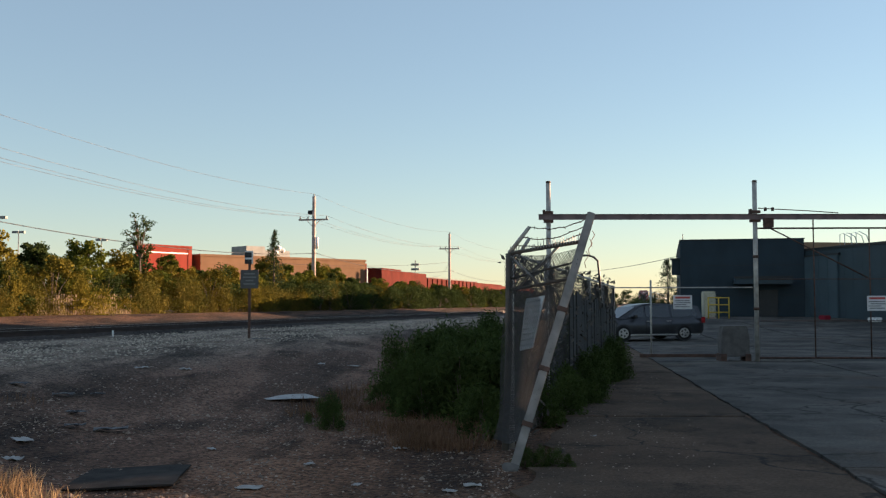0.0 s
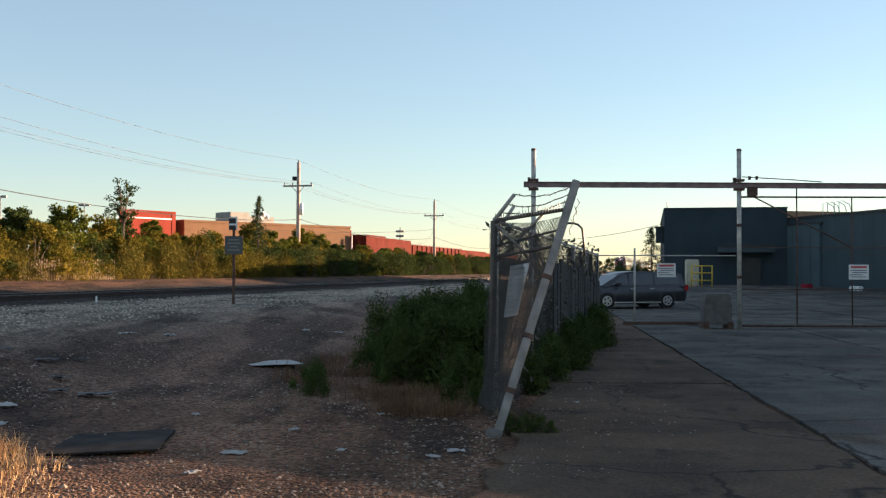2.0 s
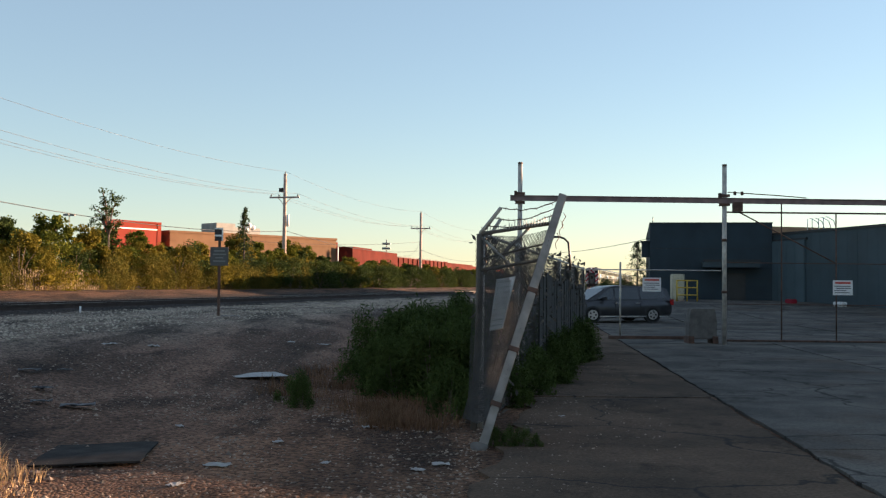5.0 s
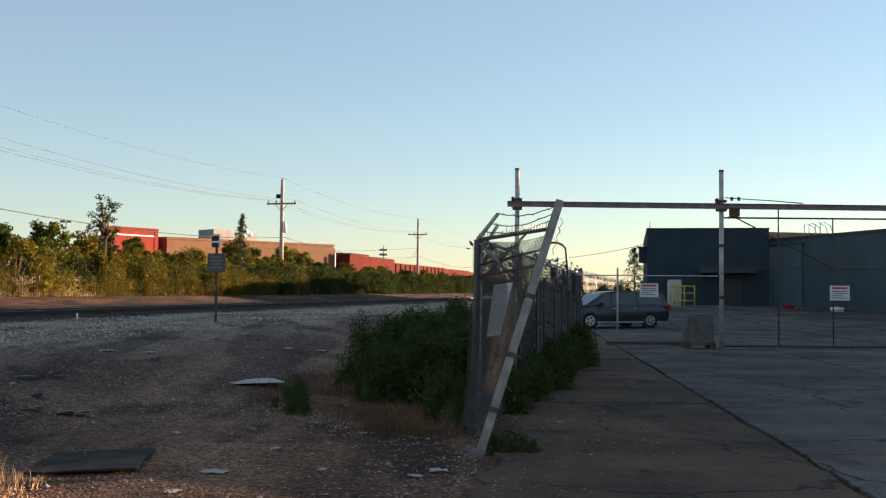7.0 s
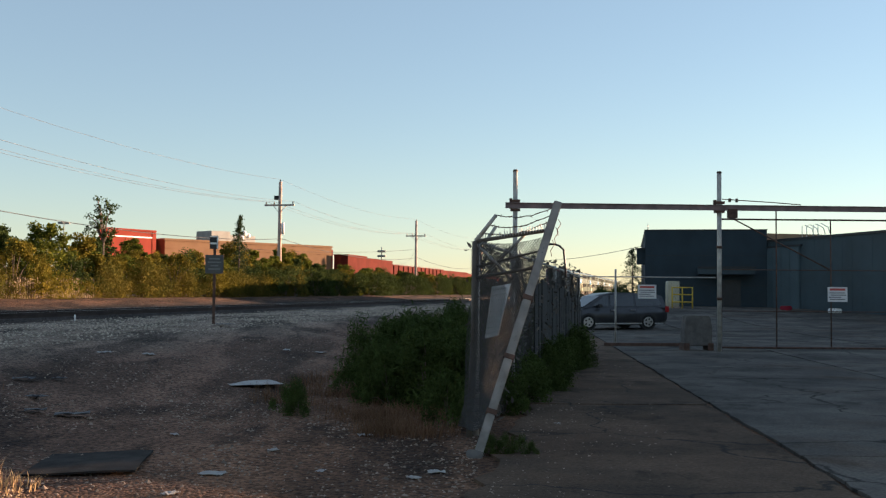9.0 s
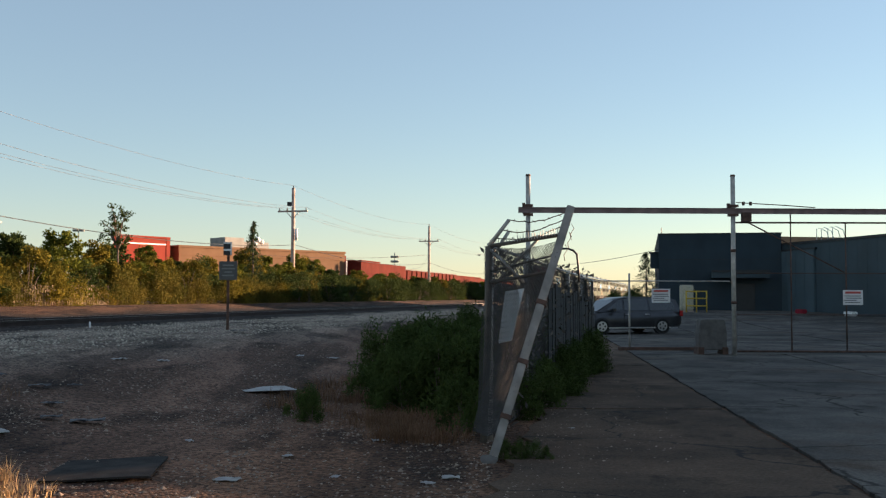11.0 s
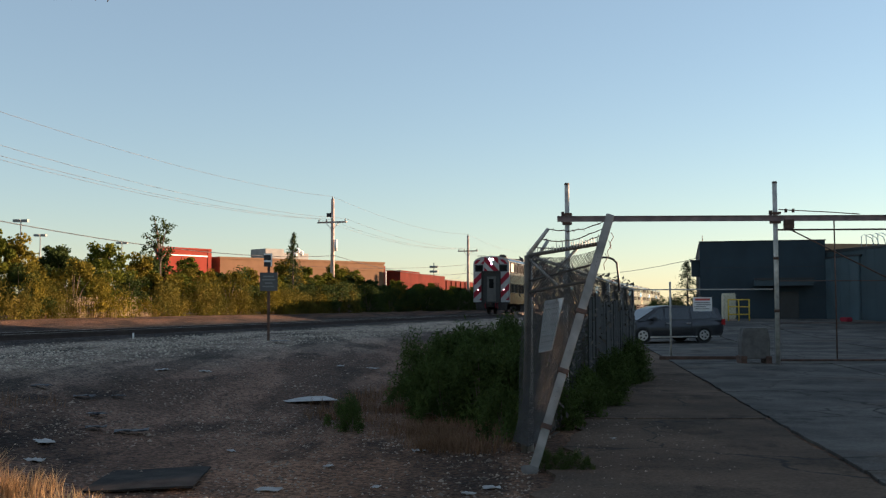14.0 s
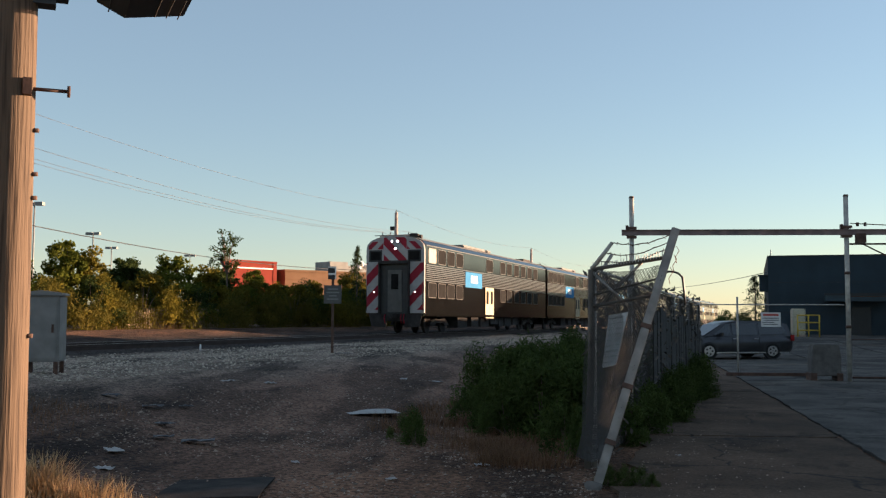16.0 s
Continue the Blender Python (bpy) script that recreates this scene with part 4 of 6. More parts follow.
    part("board", bm, NOTICE, s)
    for i in range(9):
        t = 0.07 + i * 0.105
        for a0, a1 in ((0.1, 0.45), (0.52, 0.9)):
            p0, p1 = c[0].lerp(c[3], t), c[1].lerp(c[2], t)
            q0, q1 = c[0].lerp(c[3], t + 0.022), c[1].lerp(c[2], t + 0.022)
            bm = bmesh.new()
            w = [bm.verts.new(x + n * 0.0745) for x in (p0.lerp(p1, a0), p0.lerp(p1, a1), q0.lerp(q1, a1), q0.lerp(q1, a0))]
            bm.faces.new(w)
            part("line", bm, SIGNINK, s)
    # broken lump of concrete round the post foot
    bm = bmesh.new()
    bmesh.ops.create_icosphere(bm, subdivisions=2, radius=0.07, matrix=Matrix.Translation((0.42, 10.17, 0.02)) @ Matrix.Diagonal((1.3, 1, 0.6, 1)))
    for v in bm.verts:
        v.co += Vector((noise.noise(v.co * 9), noise.noise(v.co * 9 + Vector((5, 0, 0))), noise.noise(v.co * 8))) * 0.04
    solid("concrete_footing", bm, PALECONC, "broken pale concrete footing round the post", "footing")


POSTGREY = mat("chalky_grey_paint", (0.24, 0.22, 0.20), 0.65, 0.1, 5, 0.3, 0.15, 20)
NOTICE = mat("faded_notice", (0.46, 0.46, 0.46), 0.7, 0, 9, 0.2)
PALECONC = mat("pale_concrete", (0.11, 0.10, 0.092), 0.9, 0, 6, 0.25, 0.3, 20)
build_fence()
build_folded_panel()


def gate_sign(m, name="warning_sign"):
    s = thing(name, "white warning sign with a red heading on the gate", "sign", m, "gate warning signs")
    bm = bmesh.new()
    box(bm, -0.28, 0.28, -0.006, 0.006, -0.21, 0.21)
    part("board", bm, SIGNWHITE, s)
    bm = bmesh.new()
    box(bm, -0.22, 0.22, -0.010, -0.0065, 0.11, 0.17)
    part("heading", bm, SIGNRED, s)
    for i, (a, b) in enumerate(((-0.24, 0.22), (-0.20, 0.24), (-0.25, 0.1), (-0.22, 0.2))):
        bm = bmesh.new()
        box(bm, a, b, -0.010, -0.0065, 0.03 - i * 0.06, 0.055 - i * 0.06)
        part("line", bm, SIGNINK, s)


def build_gate():
    Y = 28.4
    for x, foot in ((2.3, 0.1), (8.03, 0.0)):
        g = thing("gate_post", "tall galvanised gate post with a bracket", "post", pose(x, Y, 0), "gate posts")
        bm = bmesh.new()
        tube(bm, (0, 0, 0), (0, 0, 5.02), 0.065, None, 12)
        part("pipe", bm, GALV, g)
        bm = bmesh.new()
        tube(bm, (0, 0, 5.02), (0, 0, 5.07), 0.075, 0.06, 12)
        part("cap", bm, RUST, g)
        bm = bmesh.new()
        box(bm, -0.13, 0.13, -0.1, 0.1, 3.9, 3.97)
        box(bm, -0.13, 0.13, -0.1, 0.1, 4.15, 4.22)
        box(bm, -0.16, -0.09, -0.06, 0.06, 3.97, 4.26)
        part("bracket", bm, RUST, g)
        for z in (2.9, 1.45):
            bm = bmesh.new()
            tube(bm, (0, 0, z), (0, 0, z + 0.08), 0.08, None, 12)
            part("collar", bm, RUST, g)
    b = thing("gate_beam", "rusty overhead gate beam between the posts", "beam", pose(0, Y - 0.13, 0))
    bm = bmesh.new()
    prism_o = [(0, 3.98), (0.1, 3.98), (0.1, 3.995), (0.055, 3.995), (0.055, 4.12), (0.1, 4.12), (0.1, 4.135), (0, 4.135), (0, 4.12), (0.045, 4.12), (0.045, 3.995), (0, 3.995)]
    lo = [bm.verts.new((2.02, y, z)) for y, z in prism_o]
    hi = [bm.verts.new((17.5, y - 0.0, z - 0.04)) for y, z in prism_o]
    k = len(prism_o)
    for i in range(k):
        bm.faces.new((lo[i], lo[(i + 1) % k], hi[(i + 1) % k], hi[i]))
    bm.faces.new(lo[::-1]); bm.faces.new(hi)
    part("beam", bm, BEAM, b)
    bm = bmesh.new()
    box(bm, 8.25, 8.5, -0.04, 0.14, 3.75, 4.0)
    tube(bm, (8.3, 0.05, 4.2), (8.3, 0.05, 4.3), 0.04)
    tube(bm, (8.5, 0.05, 4.2), (8.5, 0.05, 4.3), 0.04)
    part("roller_carriage", bm, RUST, b, "rusty roller carriage")
    bm = bmesh.new()
    path_tube(bm, [(8.1, 0.05, 4.28), (8.6, 0.05, 4.25), (9.5, 0.05, 4.2), (10.3, 0.05, 4.14)], 0.014, 5)
    part("cable", bm, RUST, b)
    # sliding gate hung behind the beam
    g = thing("sliding_gate", "chain-link sliding gate hanging from the beam", "gate", pose(0, Y + 0.35, 0))
    for z, r in ((3.75, 0.025), (0.12, 0.03), (2.32, 0.012), (1.15, 0.012)):
        bm = bmesh.new()
        tube(bm, (8.15, 0, z), (17.5, 0, z), r, None, 8)
        part("rail", bm, RUST, g)
    for x in (9.75, 11.3, 13.3, 15.3):
        bm = bmesh.new()
        tube(bm, (x, 0, 0.12), (x, 0, 3.75 if x > 10 else 4.0), 0.02, None, 8)
        part("upright", bm, RUST, g)
    bm = bmesh.new()
    path_tube(bm, [(8.55, 0, 3.75), (11.25, 0, 2.35)], 0.02, 6)
    part("brace", bm, RUST, g)
    bm = bmesh.new()
    chain_link(bm, lambda a, b_: Vector((8.2 + a, 0.02, 0.15 + b_)), 9.2, 2.15, 0.11, 0.0012)
    tagged(part("wire_mesh", bm, WIRE, g), kind="stuff")
    # lower fixed panel
    p = thing("low_gate", "low chain-link gate panel with a rusty sill", "gate", pose(0, Y + 2.4, 0))
    bm = bmesh.new()
    tube(bm, (5.55, 0, 0.02), (5.55, 0, 2.35), 0.03, None, 8)
    part("upright", bm, GALV, p)
    bm = bmesh.new()
    box(bm, 5.2, 7.7, -0.05, 0.05, 0.03, 0.13)
    part("sill", bm, RUST, p)
    bm = bmesh.new()
    tube(bm, (3.1, 0, 2.12), (8.6, 0, 2.12), 0.018, None, 8)
    part("top_rail", bm, GALV, p)
    bm = bmesh.new()
    chain_link(bm, lambda a, b_: Vector((5.55 + a, 0.02, 0.12 + b_)), 2.9, 1.95, 0.11, 0.0012)
    tagged(part("wire_mesh", bm, WIRE, p), kind="stuff")
    # steel cabinet of the gate motor
    c = thing("gate_motor_box", "dented grey steel gate motor box by the post", "box", pose(7.55, Y + 0.55, 0.035))
    bm = bmesh.new()
    prism(bm, [(-0.42, 0.12), (0.36, 0.12), (0.36, 0.62), (0.3, 0.98), (-0.36, 0.98), (-0.42, 0.6)], -0.25, 0.25)
    bmesh.ops.bevel(bm, geom=list(bm.edges), offset=0.03, segments=2, affect="EDGES")
    part("body", bm, PALECONC, c)
    for x in (-0.38, 0.3):
        bm = bmesh.new()
        box(bm, x - 0.07, x + 0.09, -0.28, 0.28, 0, 0.2)
        part("foot", bm, RUST, c)
    gate_sign(pose(6.5, Y + 2.37, 1.68))
    gate_sign(pose(11.48, Y + 0.335, 1.64))


build_gate()
# ---- train ----
TRAINROOF = mat("dull_train_roof", (0.15, 0.145, 0.14), 0.75, 0.1, 2, 0.25)
WINGLASS = mat("tinted_train_glass", (0.014, 0.013, 0.013), 0.6, 0, 3, 0.3, spec=0.02)
CURTAIN = mat("pale_window_blind", (0.45, 0.38, 0.28), 0.7, 0, 4, 0.2)
BLUEPANEL = mat("blue_logo_panel", (0.06, 0.22, 0.42), 0.9, 0, 3, 0.1, spec=0.05)
# door steel: the golden sun glint is put into this pale colour
DOORSUNLIT = mat("sunlit_door_steel", (0.5, 0.40, 0.24), 0.6, 0.0, 2, 0.12)
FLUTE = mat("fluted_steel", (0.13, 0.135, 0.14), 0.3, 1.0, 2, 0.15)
FRAME = mat("bright_window_frame", (0.11, 0.105, 0.10), 0.35, 0.8, 2, 0.1)
UNDER = mat("grimy_underframe", (0.035, 0.03, 0.028), 0.85, 0.2, 4, 0.4)
FACE = mat("nose_white", (0.36, 0.34, 0.33), 0.6, 0, 3, 0.12, spec=0.2)
MAROON = mat("nose_red", (0.27, 0.015, 0.03), 0.6, 0, 3, 0.12, spec=0.2)
SIDELIGHT = glow("ditch_light", (1.0, 0.5, 0.5), 5.0)
W2, LEN, SILL, EAVE, TOP = 1.52, 25.6, 0.85, 4.32, 4.80


def body_outline():
    o = [(-W2, SILL), (W2, SILL), (W2, EAVE)]
    for i in range(1, 8):
        t = i / 8
        a = math.pi * t
        o.append((W2 * math.cos(a) * (0.97 if 0 < i < 8 else 1), EAVE + (TOP - EAVE) * math.sin(a) ** 0.8))
    o.append((-W2, EAVE))
    return o


def side_panel(c, name, y0, y1, z0, z1, material, out=0.012, label="", both=True, parent=None):
    made = None
    for sx in ((1, -1) if both else (1,)):
        bm = bmesh.new()
        x0, x1 = sx * (W2 + 0.002), sx * (W2 + out)
        box(bm, min(x0, x1), max(x0, x1), y0, y1, z0, z1)
        ob = part(name, bm, material, parent or c, label)
        made = made or ob
    return made


def window_unit(c, y0, y1, z0, z1, blind=False):
    """Rounded window with its steel frame on the near side and a plain one on the far side."""
    bm = bmesh.new()
    r, n = 0.11, 4
    def ring(g):
        p = []
        for cy, cz, a0 in ((y1 - r, z1 - r, 0), (y0 + r, z1 - r, 90), (y0 + r, z0 + r, 180), (y1 - r, z0 + r, 270)):
            for i in range(n + 1):
                a = radians(a0 + 90 * i / n)
                p.append((cy + (r + g) * math.cos(a), cz + (r + g) * math.sin(a)))
        return p
    inner, outer = ring(0), ring(0.032)
    va = [bm.verts.new((W2 + 0.018, y, z)) for y, z in inner]
    vb = [bm.verts.new((W2 + 0.018, y, z)) for y, z in outer]
    vc = [bm.verts.new((W2 + 0.001, y, z)) for y, z in outer]
    k = len(va)
    for i in range(k):
        bm.faces.new((va[i], va[(i + 1) % k], vb[(i + 1) % k], vb[i]))
        bm.faces.new((vb[i], vb[(i + 1) % k], vc[(i + 1) % k], vc[i]))
    f = part("window", bm, FRAME, c)
    bm = bmesh.new()
    bm.faces.new([bm.verts.new((W2 + 0.006, y, z)) for y, z in inner])
    part("pane", bm, CURTAIN if blind else WINGLASS, f)
    return f


def truck(c, y):
    t = new("truck")
    t.parent = c
    t.matrix_basis = pose(0, y, 0)
    for sx in (-1, 1):
        bm = bmesh.new()
        prism_pts = [(-1.5, 0.42), (-1.3, 0.62), (-0.5, 0.72), (0.5, 0.72), (1.3, 0.62), (1.5, 0.42), (0.9, 0.36), (0.5, 0.52), (-0.5, 0.52), (-0.9, 0.36)]
        m = Matrix.Translation((sx * 1.0, 0, 0)) @ Matrix.Rotation(math.pi / 2, 4, "Z")
        prism(bm, prism_pts, -0.07, 0.07, m)
        part("side_frame", bm, UNDER, t)
    for dy in (-1.25, 1.25):
        bm = bmesh.new()
        for sx in (-0.75, 0.75):
            tube(bm, (sx - 0.07, dy, 0.46), (sx + 0.07, dy, 0.46), 0.46, None, 20)
        tube(bm, (-0.95, dy, 0.46), (0.95, dy, 0.46), 0.08, None, 8)
        part("wheelset", bm, UNDER, t)


def build_car(cab):
    name = "cab_car" if cab else "coach"
    c = thing(name, "stainless steel double-deck cab car with red and white striped nose" if cab else "stainless steel double-deck commuter coach", "train car", group="commuter train")
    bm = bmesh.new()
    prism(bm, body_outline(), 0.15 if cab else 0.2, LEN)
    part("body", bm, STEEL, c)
    bm = bmesh.new()
    o = [p for p in body_outline() if p[1] > EAVE + 0.01]
    prism(bm, [(x * 1.003, z + 0.006) for x, z in o], 0.18 if cab else 0.22, LEN - 0.02)
    part("roof", bm, TRAINROOF, c, "dull grey roof skin")
    # fluted belt between the decks and plain letter boards
    zs = 2.66
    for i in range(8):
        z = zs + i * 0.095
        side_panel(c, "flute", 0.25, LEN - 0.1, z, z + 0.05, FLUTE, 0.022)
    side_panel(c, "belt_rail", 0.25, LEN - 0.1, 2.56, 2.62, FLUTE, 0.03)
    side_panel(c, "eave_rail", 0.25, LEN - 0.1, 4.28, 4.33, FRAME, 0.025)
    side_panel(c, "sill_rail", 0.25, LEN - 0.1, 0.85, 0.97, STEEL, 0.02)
    front = [(0.6, 1.75), (2.05, 3.2), (3.5, 4.65), (4.95, 6.1)]
    rear = [(13.6, 14.7), (15.1, 16.2), (16.9, 18.0), (18.6, 19.7), (20.3, 21.4), (22.0, 23.1)]
    for i, (a, b) in enumerate(front + rear):
        window_unit(c, a, b, 3.48, 4.18, cab and i == 0)
        window_unit(c, a, b, 1.78, 2.48, False)
    window_unit(c, 10.6, 11.9, 3.48, 4.18)
    # doors in the middle
    for k, (a, b) in enumerate(((10.35, 11.2), (11.24, 12.1))):
        d = side_panel(c, "door", a, b, 0.75, 2.55, DOORSUNLIT, 0.015, "brushed steel sliding door with golden sunlight in its colour", False)
        bm = bmesh.new()
        box(bm, W2 + 0.0155, W2 + 0.02, a + 0.2, b - 0.2, 1.6, 2.35)
        part("door_window", bm, WINGLASS, d)
    side_panel(c, "door_post", 10.2, 10.33, 0.6, 2.6, STEEL, 0.03, "", False)
    side_panel(c, "door_post", 12.12, 12.25, 0.6, 2.6, STEEL, 0.03, "", False)
    p = side_panel(c, "logo_panel", 6.5, 9.6, 2.45, 3.3, BLUEPANEL, 0.032, "pale blue panel with a white mark", False)
    bm = bmesh.new()
    box(bm, W2 + 0.033, W2 + 0.037, 7.5, 8.7, 2.72, 3.12)
    part("logo", bm, WHITE, p)
    # roof gear
    for a, b in ((8.2, 12.5), (12.9, 13.7)):
        bm = bmesh.new()
        box(bm, -0.9, 0.9, a, b, TOP - 0.1, TOP + 0.1)
        bmesh.ops.bevel(bm, geom=list(bm.edges), offset=0.06, segments=2, affect="EDGES")
        part("roof_hatch", bm, TRAINROOF, c)
    bm = bmesh.new()
    box(bm, -0.6, 0.6, 22.8, 24.8, TOP - 0.1, TOP + 0.14)
    part("roof_vent", bm, UNDER, c)
    # under the floor
    rng = random.Random(6)
    y = 6.2
    while y < 19:
        w = rng.uniform(0.9, 1.9)
        for sx in (-1, 1):
            bm = bmesh.new()
            x = sx * rng.uniform(1.15, 1.35)
            box(bm, min(x, sx * 0.6), max(x, sx * 0.6), y, y + w, rng.uniform(0.25, 0.45), 0.86)
            part("underfloor_box", bm, UNDER, c)
        y += w + rng.uniform(0.15, 0.6)
    truck(c, 3.6)
    truck(c, LEN - 3.4)
    bm = bmesh.new()
    box(bm, -0.9, 0.9, LEN, LEN + 0.28, 0.9, 4.2)
    part("diaphragm", bm, DARK, c, "black rubber gangway bellows")
    for yy in ((0.0, -0.7) if cab else (0.1, -0.05)), (LEN - 0.1, LEN + 0.1):
        bm = bmesh.new()
        box(bm, -0.12, 0.12, min(yy), max(yy), 0.75, 0.98)
        part("coupler", bm, UNDER, c)
    if cab:
        nose(c)
    return c


def stripes(c, x0, x1, z0, z1, up, pitch, y, first=0):
    """Diagonal bands clipped to a rectangle on the nose."""
    k = -6
    while k < 14:
        zc = z0 - 2 + k * pitch
        poly = []
        # band between two parallel lines z = zc + up * (x - x0)
        def clip(pts, fn):
            out = []
            for i in range(len(pts)):
                a, b = pts[i], pts[(i + 1) % len(pts)]
                fa, fb = fn(a), fn(b)
                if fa >= 0:
                    out.append(a)
                if fa * fb < 0:
                    t = fa / (fa - fb)
                    out.append((a[0] + (b[0] - a[0]) * t, a[1] + (b[1] - a[1]) * t))
            return out
        poly = [(x0, z0), (x1, z0), (x1, z1), (x0, z1)]
        poly = clip(poly, lambda p: p[1] - (zc + up * (p[0] - x0)))
        if len(poly) > 2:
            poly = clip(poly, lambda p: (zc + pitch * 0.5 + up * (p[0] - x0)) - p[1])
        if len(poly) > 2:
            bm = bmesh.new()
            f = [bm.verts.new((px, y - 0.004, pz)) for px, pz in poly]
            g = [bm.verts.new((px, y - 0.001, pz)) for px, pz in poly]
            bm.faces.new(f)
            for i in range(len(f)):
                bm.faces.new((f[i], f[(i + 1) % len(f)], g[(i + 1) % len(f)], g[i]))
            part("stripe", bm, MAROON, c)
        k += 1


def nose(c):
    # face plate, rounded at the top
    bm = bmesh.new()
    o = [(-W2, 1.0), (W2, 1.0), (W2, 4.1)]
    for i in range(1, 12):
        a = math.pi * i / 12
        o.append((W2 * math.cos(a), 4.1 + 0.68 * math.sin(a) ** 0.75))
    o.append((-W2, 4.1))
    prism(bm, o, 0.0, 0.15)
    face = part("nose_face", bm, FACE, c, "white nose with red diagonal stripes")
    stripes(face, -W2 + 0.02, -0.78, 1.15, 3.45, 1.0, 1.05, 0.0)
    stripes(face, 0.72, W2 - 0.02, 1.15, 3.45, 1.0, 1.05, 0.0)
    stripes(face, -W2 + 0.12, -0.62, 4.12, 4.5, 1.0, 0.62, 0.0)
    stripes(face, 0.62, W2 - 0.12, 4.12, 4.5, -1.0, 0.62, 0.0)
    stripes(face, -0.6, 0.6, 3.5, 4.7, -1.0, 0.95, 0.0)
    # recessed gangway with its door
    bm = bmesh.new()
    box(bm, -0.76, 0.70, -0.01, -0.005, 0.95, 3.42)
    gang = part("gangway", bm, DARK, c, "dark recessed gangway")
    bm = bmesh.new()
    box(bm, -0.36, 0.38, -0.05, -0.012, 1.05, 3.1)
    door = part("end_door", bm, UNDERDOOR, gang)
    bm = bmesh.new()
    box(bm, -0.18, 0.2, -0.056, -0.051, 2.15, 2.9)
    part("end_door_window", bm, WINGLASS, door)
    for x in (-0.80, 0.72):
        bm = bmesh.new()
        box(bm, x, x + 0.06, -0.22, 0.0, 0.95, 3.45)
        part("gangway_post", bm, UNDER, gang)
    bm = bmesh.new()
    box(bm, -0.8, 0.78, -0.25, 0.0, 3.4, 3.55)
    part("gangway_hood", bm, UNDER, gang)
    # windscreens
    for x0, x1 in ((-1.38, -0.68), (0.66, 1.36)):
        bm = bmesh.new()
        box(bm, x0, x1, -0.012, -0.006, 3.5, 4.08)
        fr = part("windscreen", bm, DARK, c)
        bm = bmesh.new()
        box(bm, x0 + 0.08, x1 - 0.08, -0.018, -0.013, 3.58, 4.0)
        part("pane", bm, WINGLASS, fr)
    # lamps
    for x, z, r, m in ((-0.15, 4.50, 0.038, LAMP), (0.15, 4.50, 0.038, LAMP), (0.02, 4.14, 0.036, LAMP), (-1.08, 2.02, 0.04, SIDELIGHT), (1.06, 2.02, 0.035, SIDELIGHT)):
        bm = bmesh.new()
        tube(bm, (x, -0.06, z), (x, -0.005, z), r + 0.03, None, 14)
        h = part("lamp_housing", bm, UNDER, c)
        bm = bmesh.new()
        tube(bm, (x, -0.068, z), (x, -0.061, z), r, None, 14)
        part("lamp", bm, m, h, "lit lamp")
    # horns, bell and aerials
    bm = bmesh.new()
    for i in range(3):
        tube(bm, (0.7 + i * 0.13, 0.35, TOP + 0.02), (0.7 + i * 0.13, 0.75, TOP + 0.05), 0.1, 0.03, 10)
    box(bm, 0.6, 1.1, 0.7, 0.9, TOP - 0.15, TOP + 0.06)
    part("horn", bm, UNDER, c, "dark air horns")
    bm = bmesh.new()
    tube(bm, (-0.9, 0.3, TOP - 0.2), (-0.9, 0.3, TOP + 0.05), 0.02)
    tube(bm, (-1.2, 0.3, TOP + 0.02), (-0.5, 0.3, TOP + 0.02), 0.02)
    part("aerial", bm, UNDER, c)
    # pilot, steps and hoses
    bm = bmesh.new()
    prism(bm, [(-1.4, 0.98), (1.4, 0.98), (1.25, 0.35), (0.5, 0.3), (0.45, 0.6), (-0.45, 0.6), (-0.5, 0.3), (-1.25, 0.35)], 0.05, 0.15)
    part("pilot", bm, UNDER, c)
    for x in (-0.5, 0.35, 0.5):
        bm = bmesh.new()
        path_tube(bm, [(x, 0.0, 0.95), (x, -0.15, 0.75), (x + 0.05, -0.12, 0.5)], 0.025, 6)
        part("hose", bm, MAROON, c)
    for x in (-1.47, 1.47):
        bm = bmesh.new()
        path_tube(bm, [(x, -0.03, 1.1), (x, -0.08, 1.2), (x, -0.08, 2.3), (x, -0.03, 2.4)], 0.016, 6)
        part("grab_rail", bm, STEEL, c)


UNDERDOOR = mat("nose_door_grey", (0.085, 0.08, 0.075), 0.6, 0.2, 3, 0.2)
train = [build_car(True)]
coach = build_car(False)
train.append(coach)
for i in range(6):
    train.append(copy_thing(coach, Matrix()))
# ---- minivan ----
AMBER = mat("amber_lens", (0.5, 0.2, 0.03), 0.2, 0, 3, 0.1)
REDLENS = mat("red_lens", (0.35, 0.02, 0.02), 0.2, 0, 3, 0.1)
CLEARLENS = mat("clear_lens", (0.5, 0.5, 0.52), 0.15, 0.3, 3, 0.1)
CARGLASS = mat("car_glass", (0.02, 0.022, 0.026), 0.06, 0, 3, 0.1, spec=0.8)


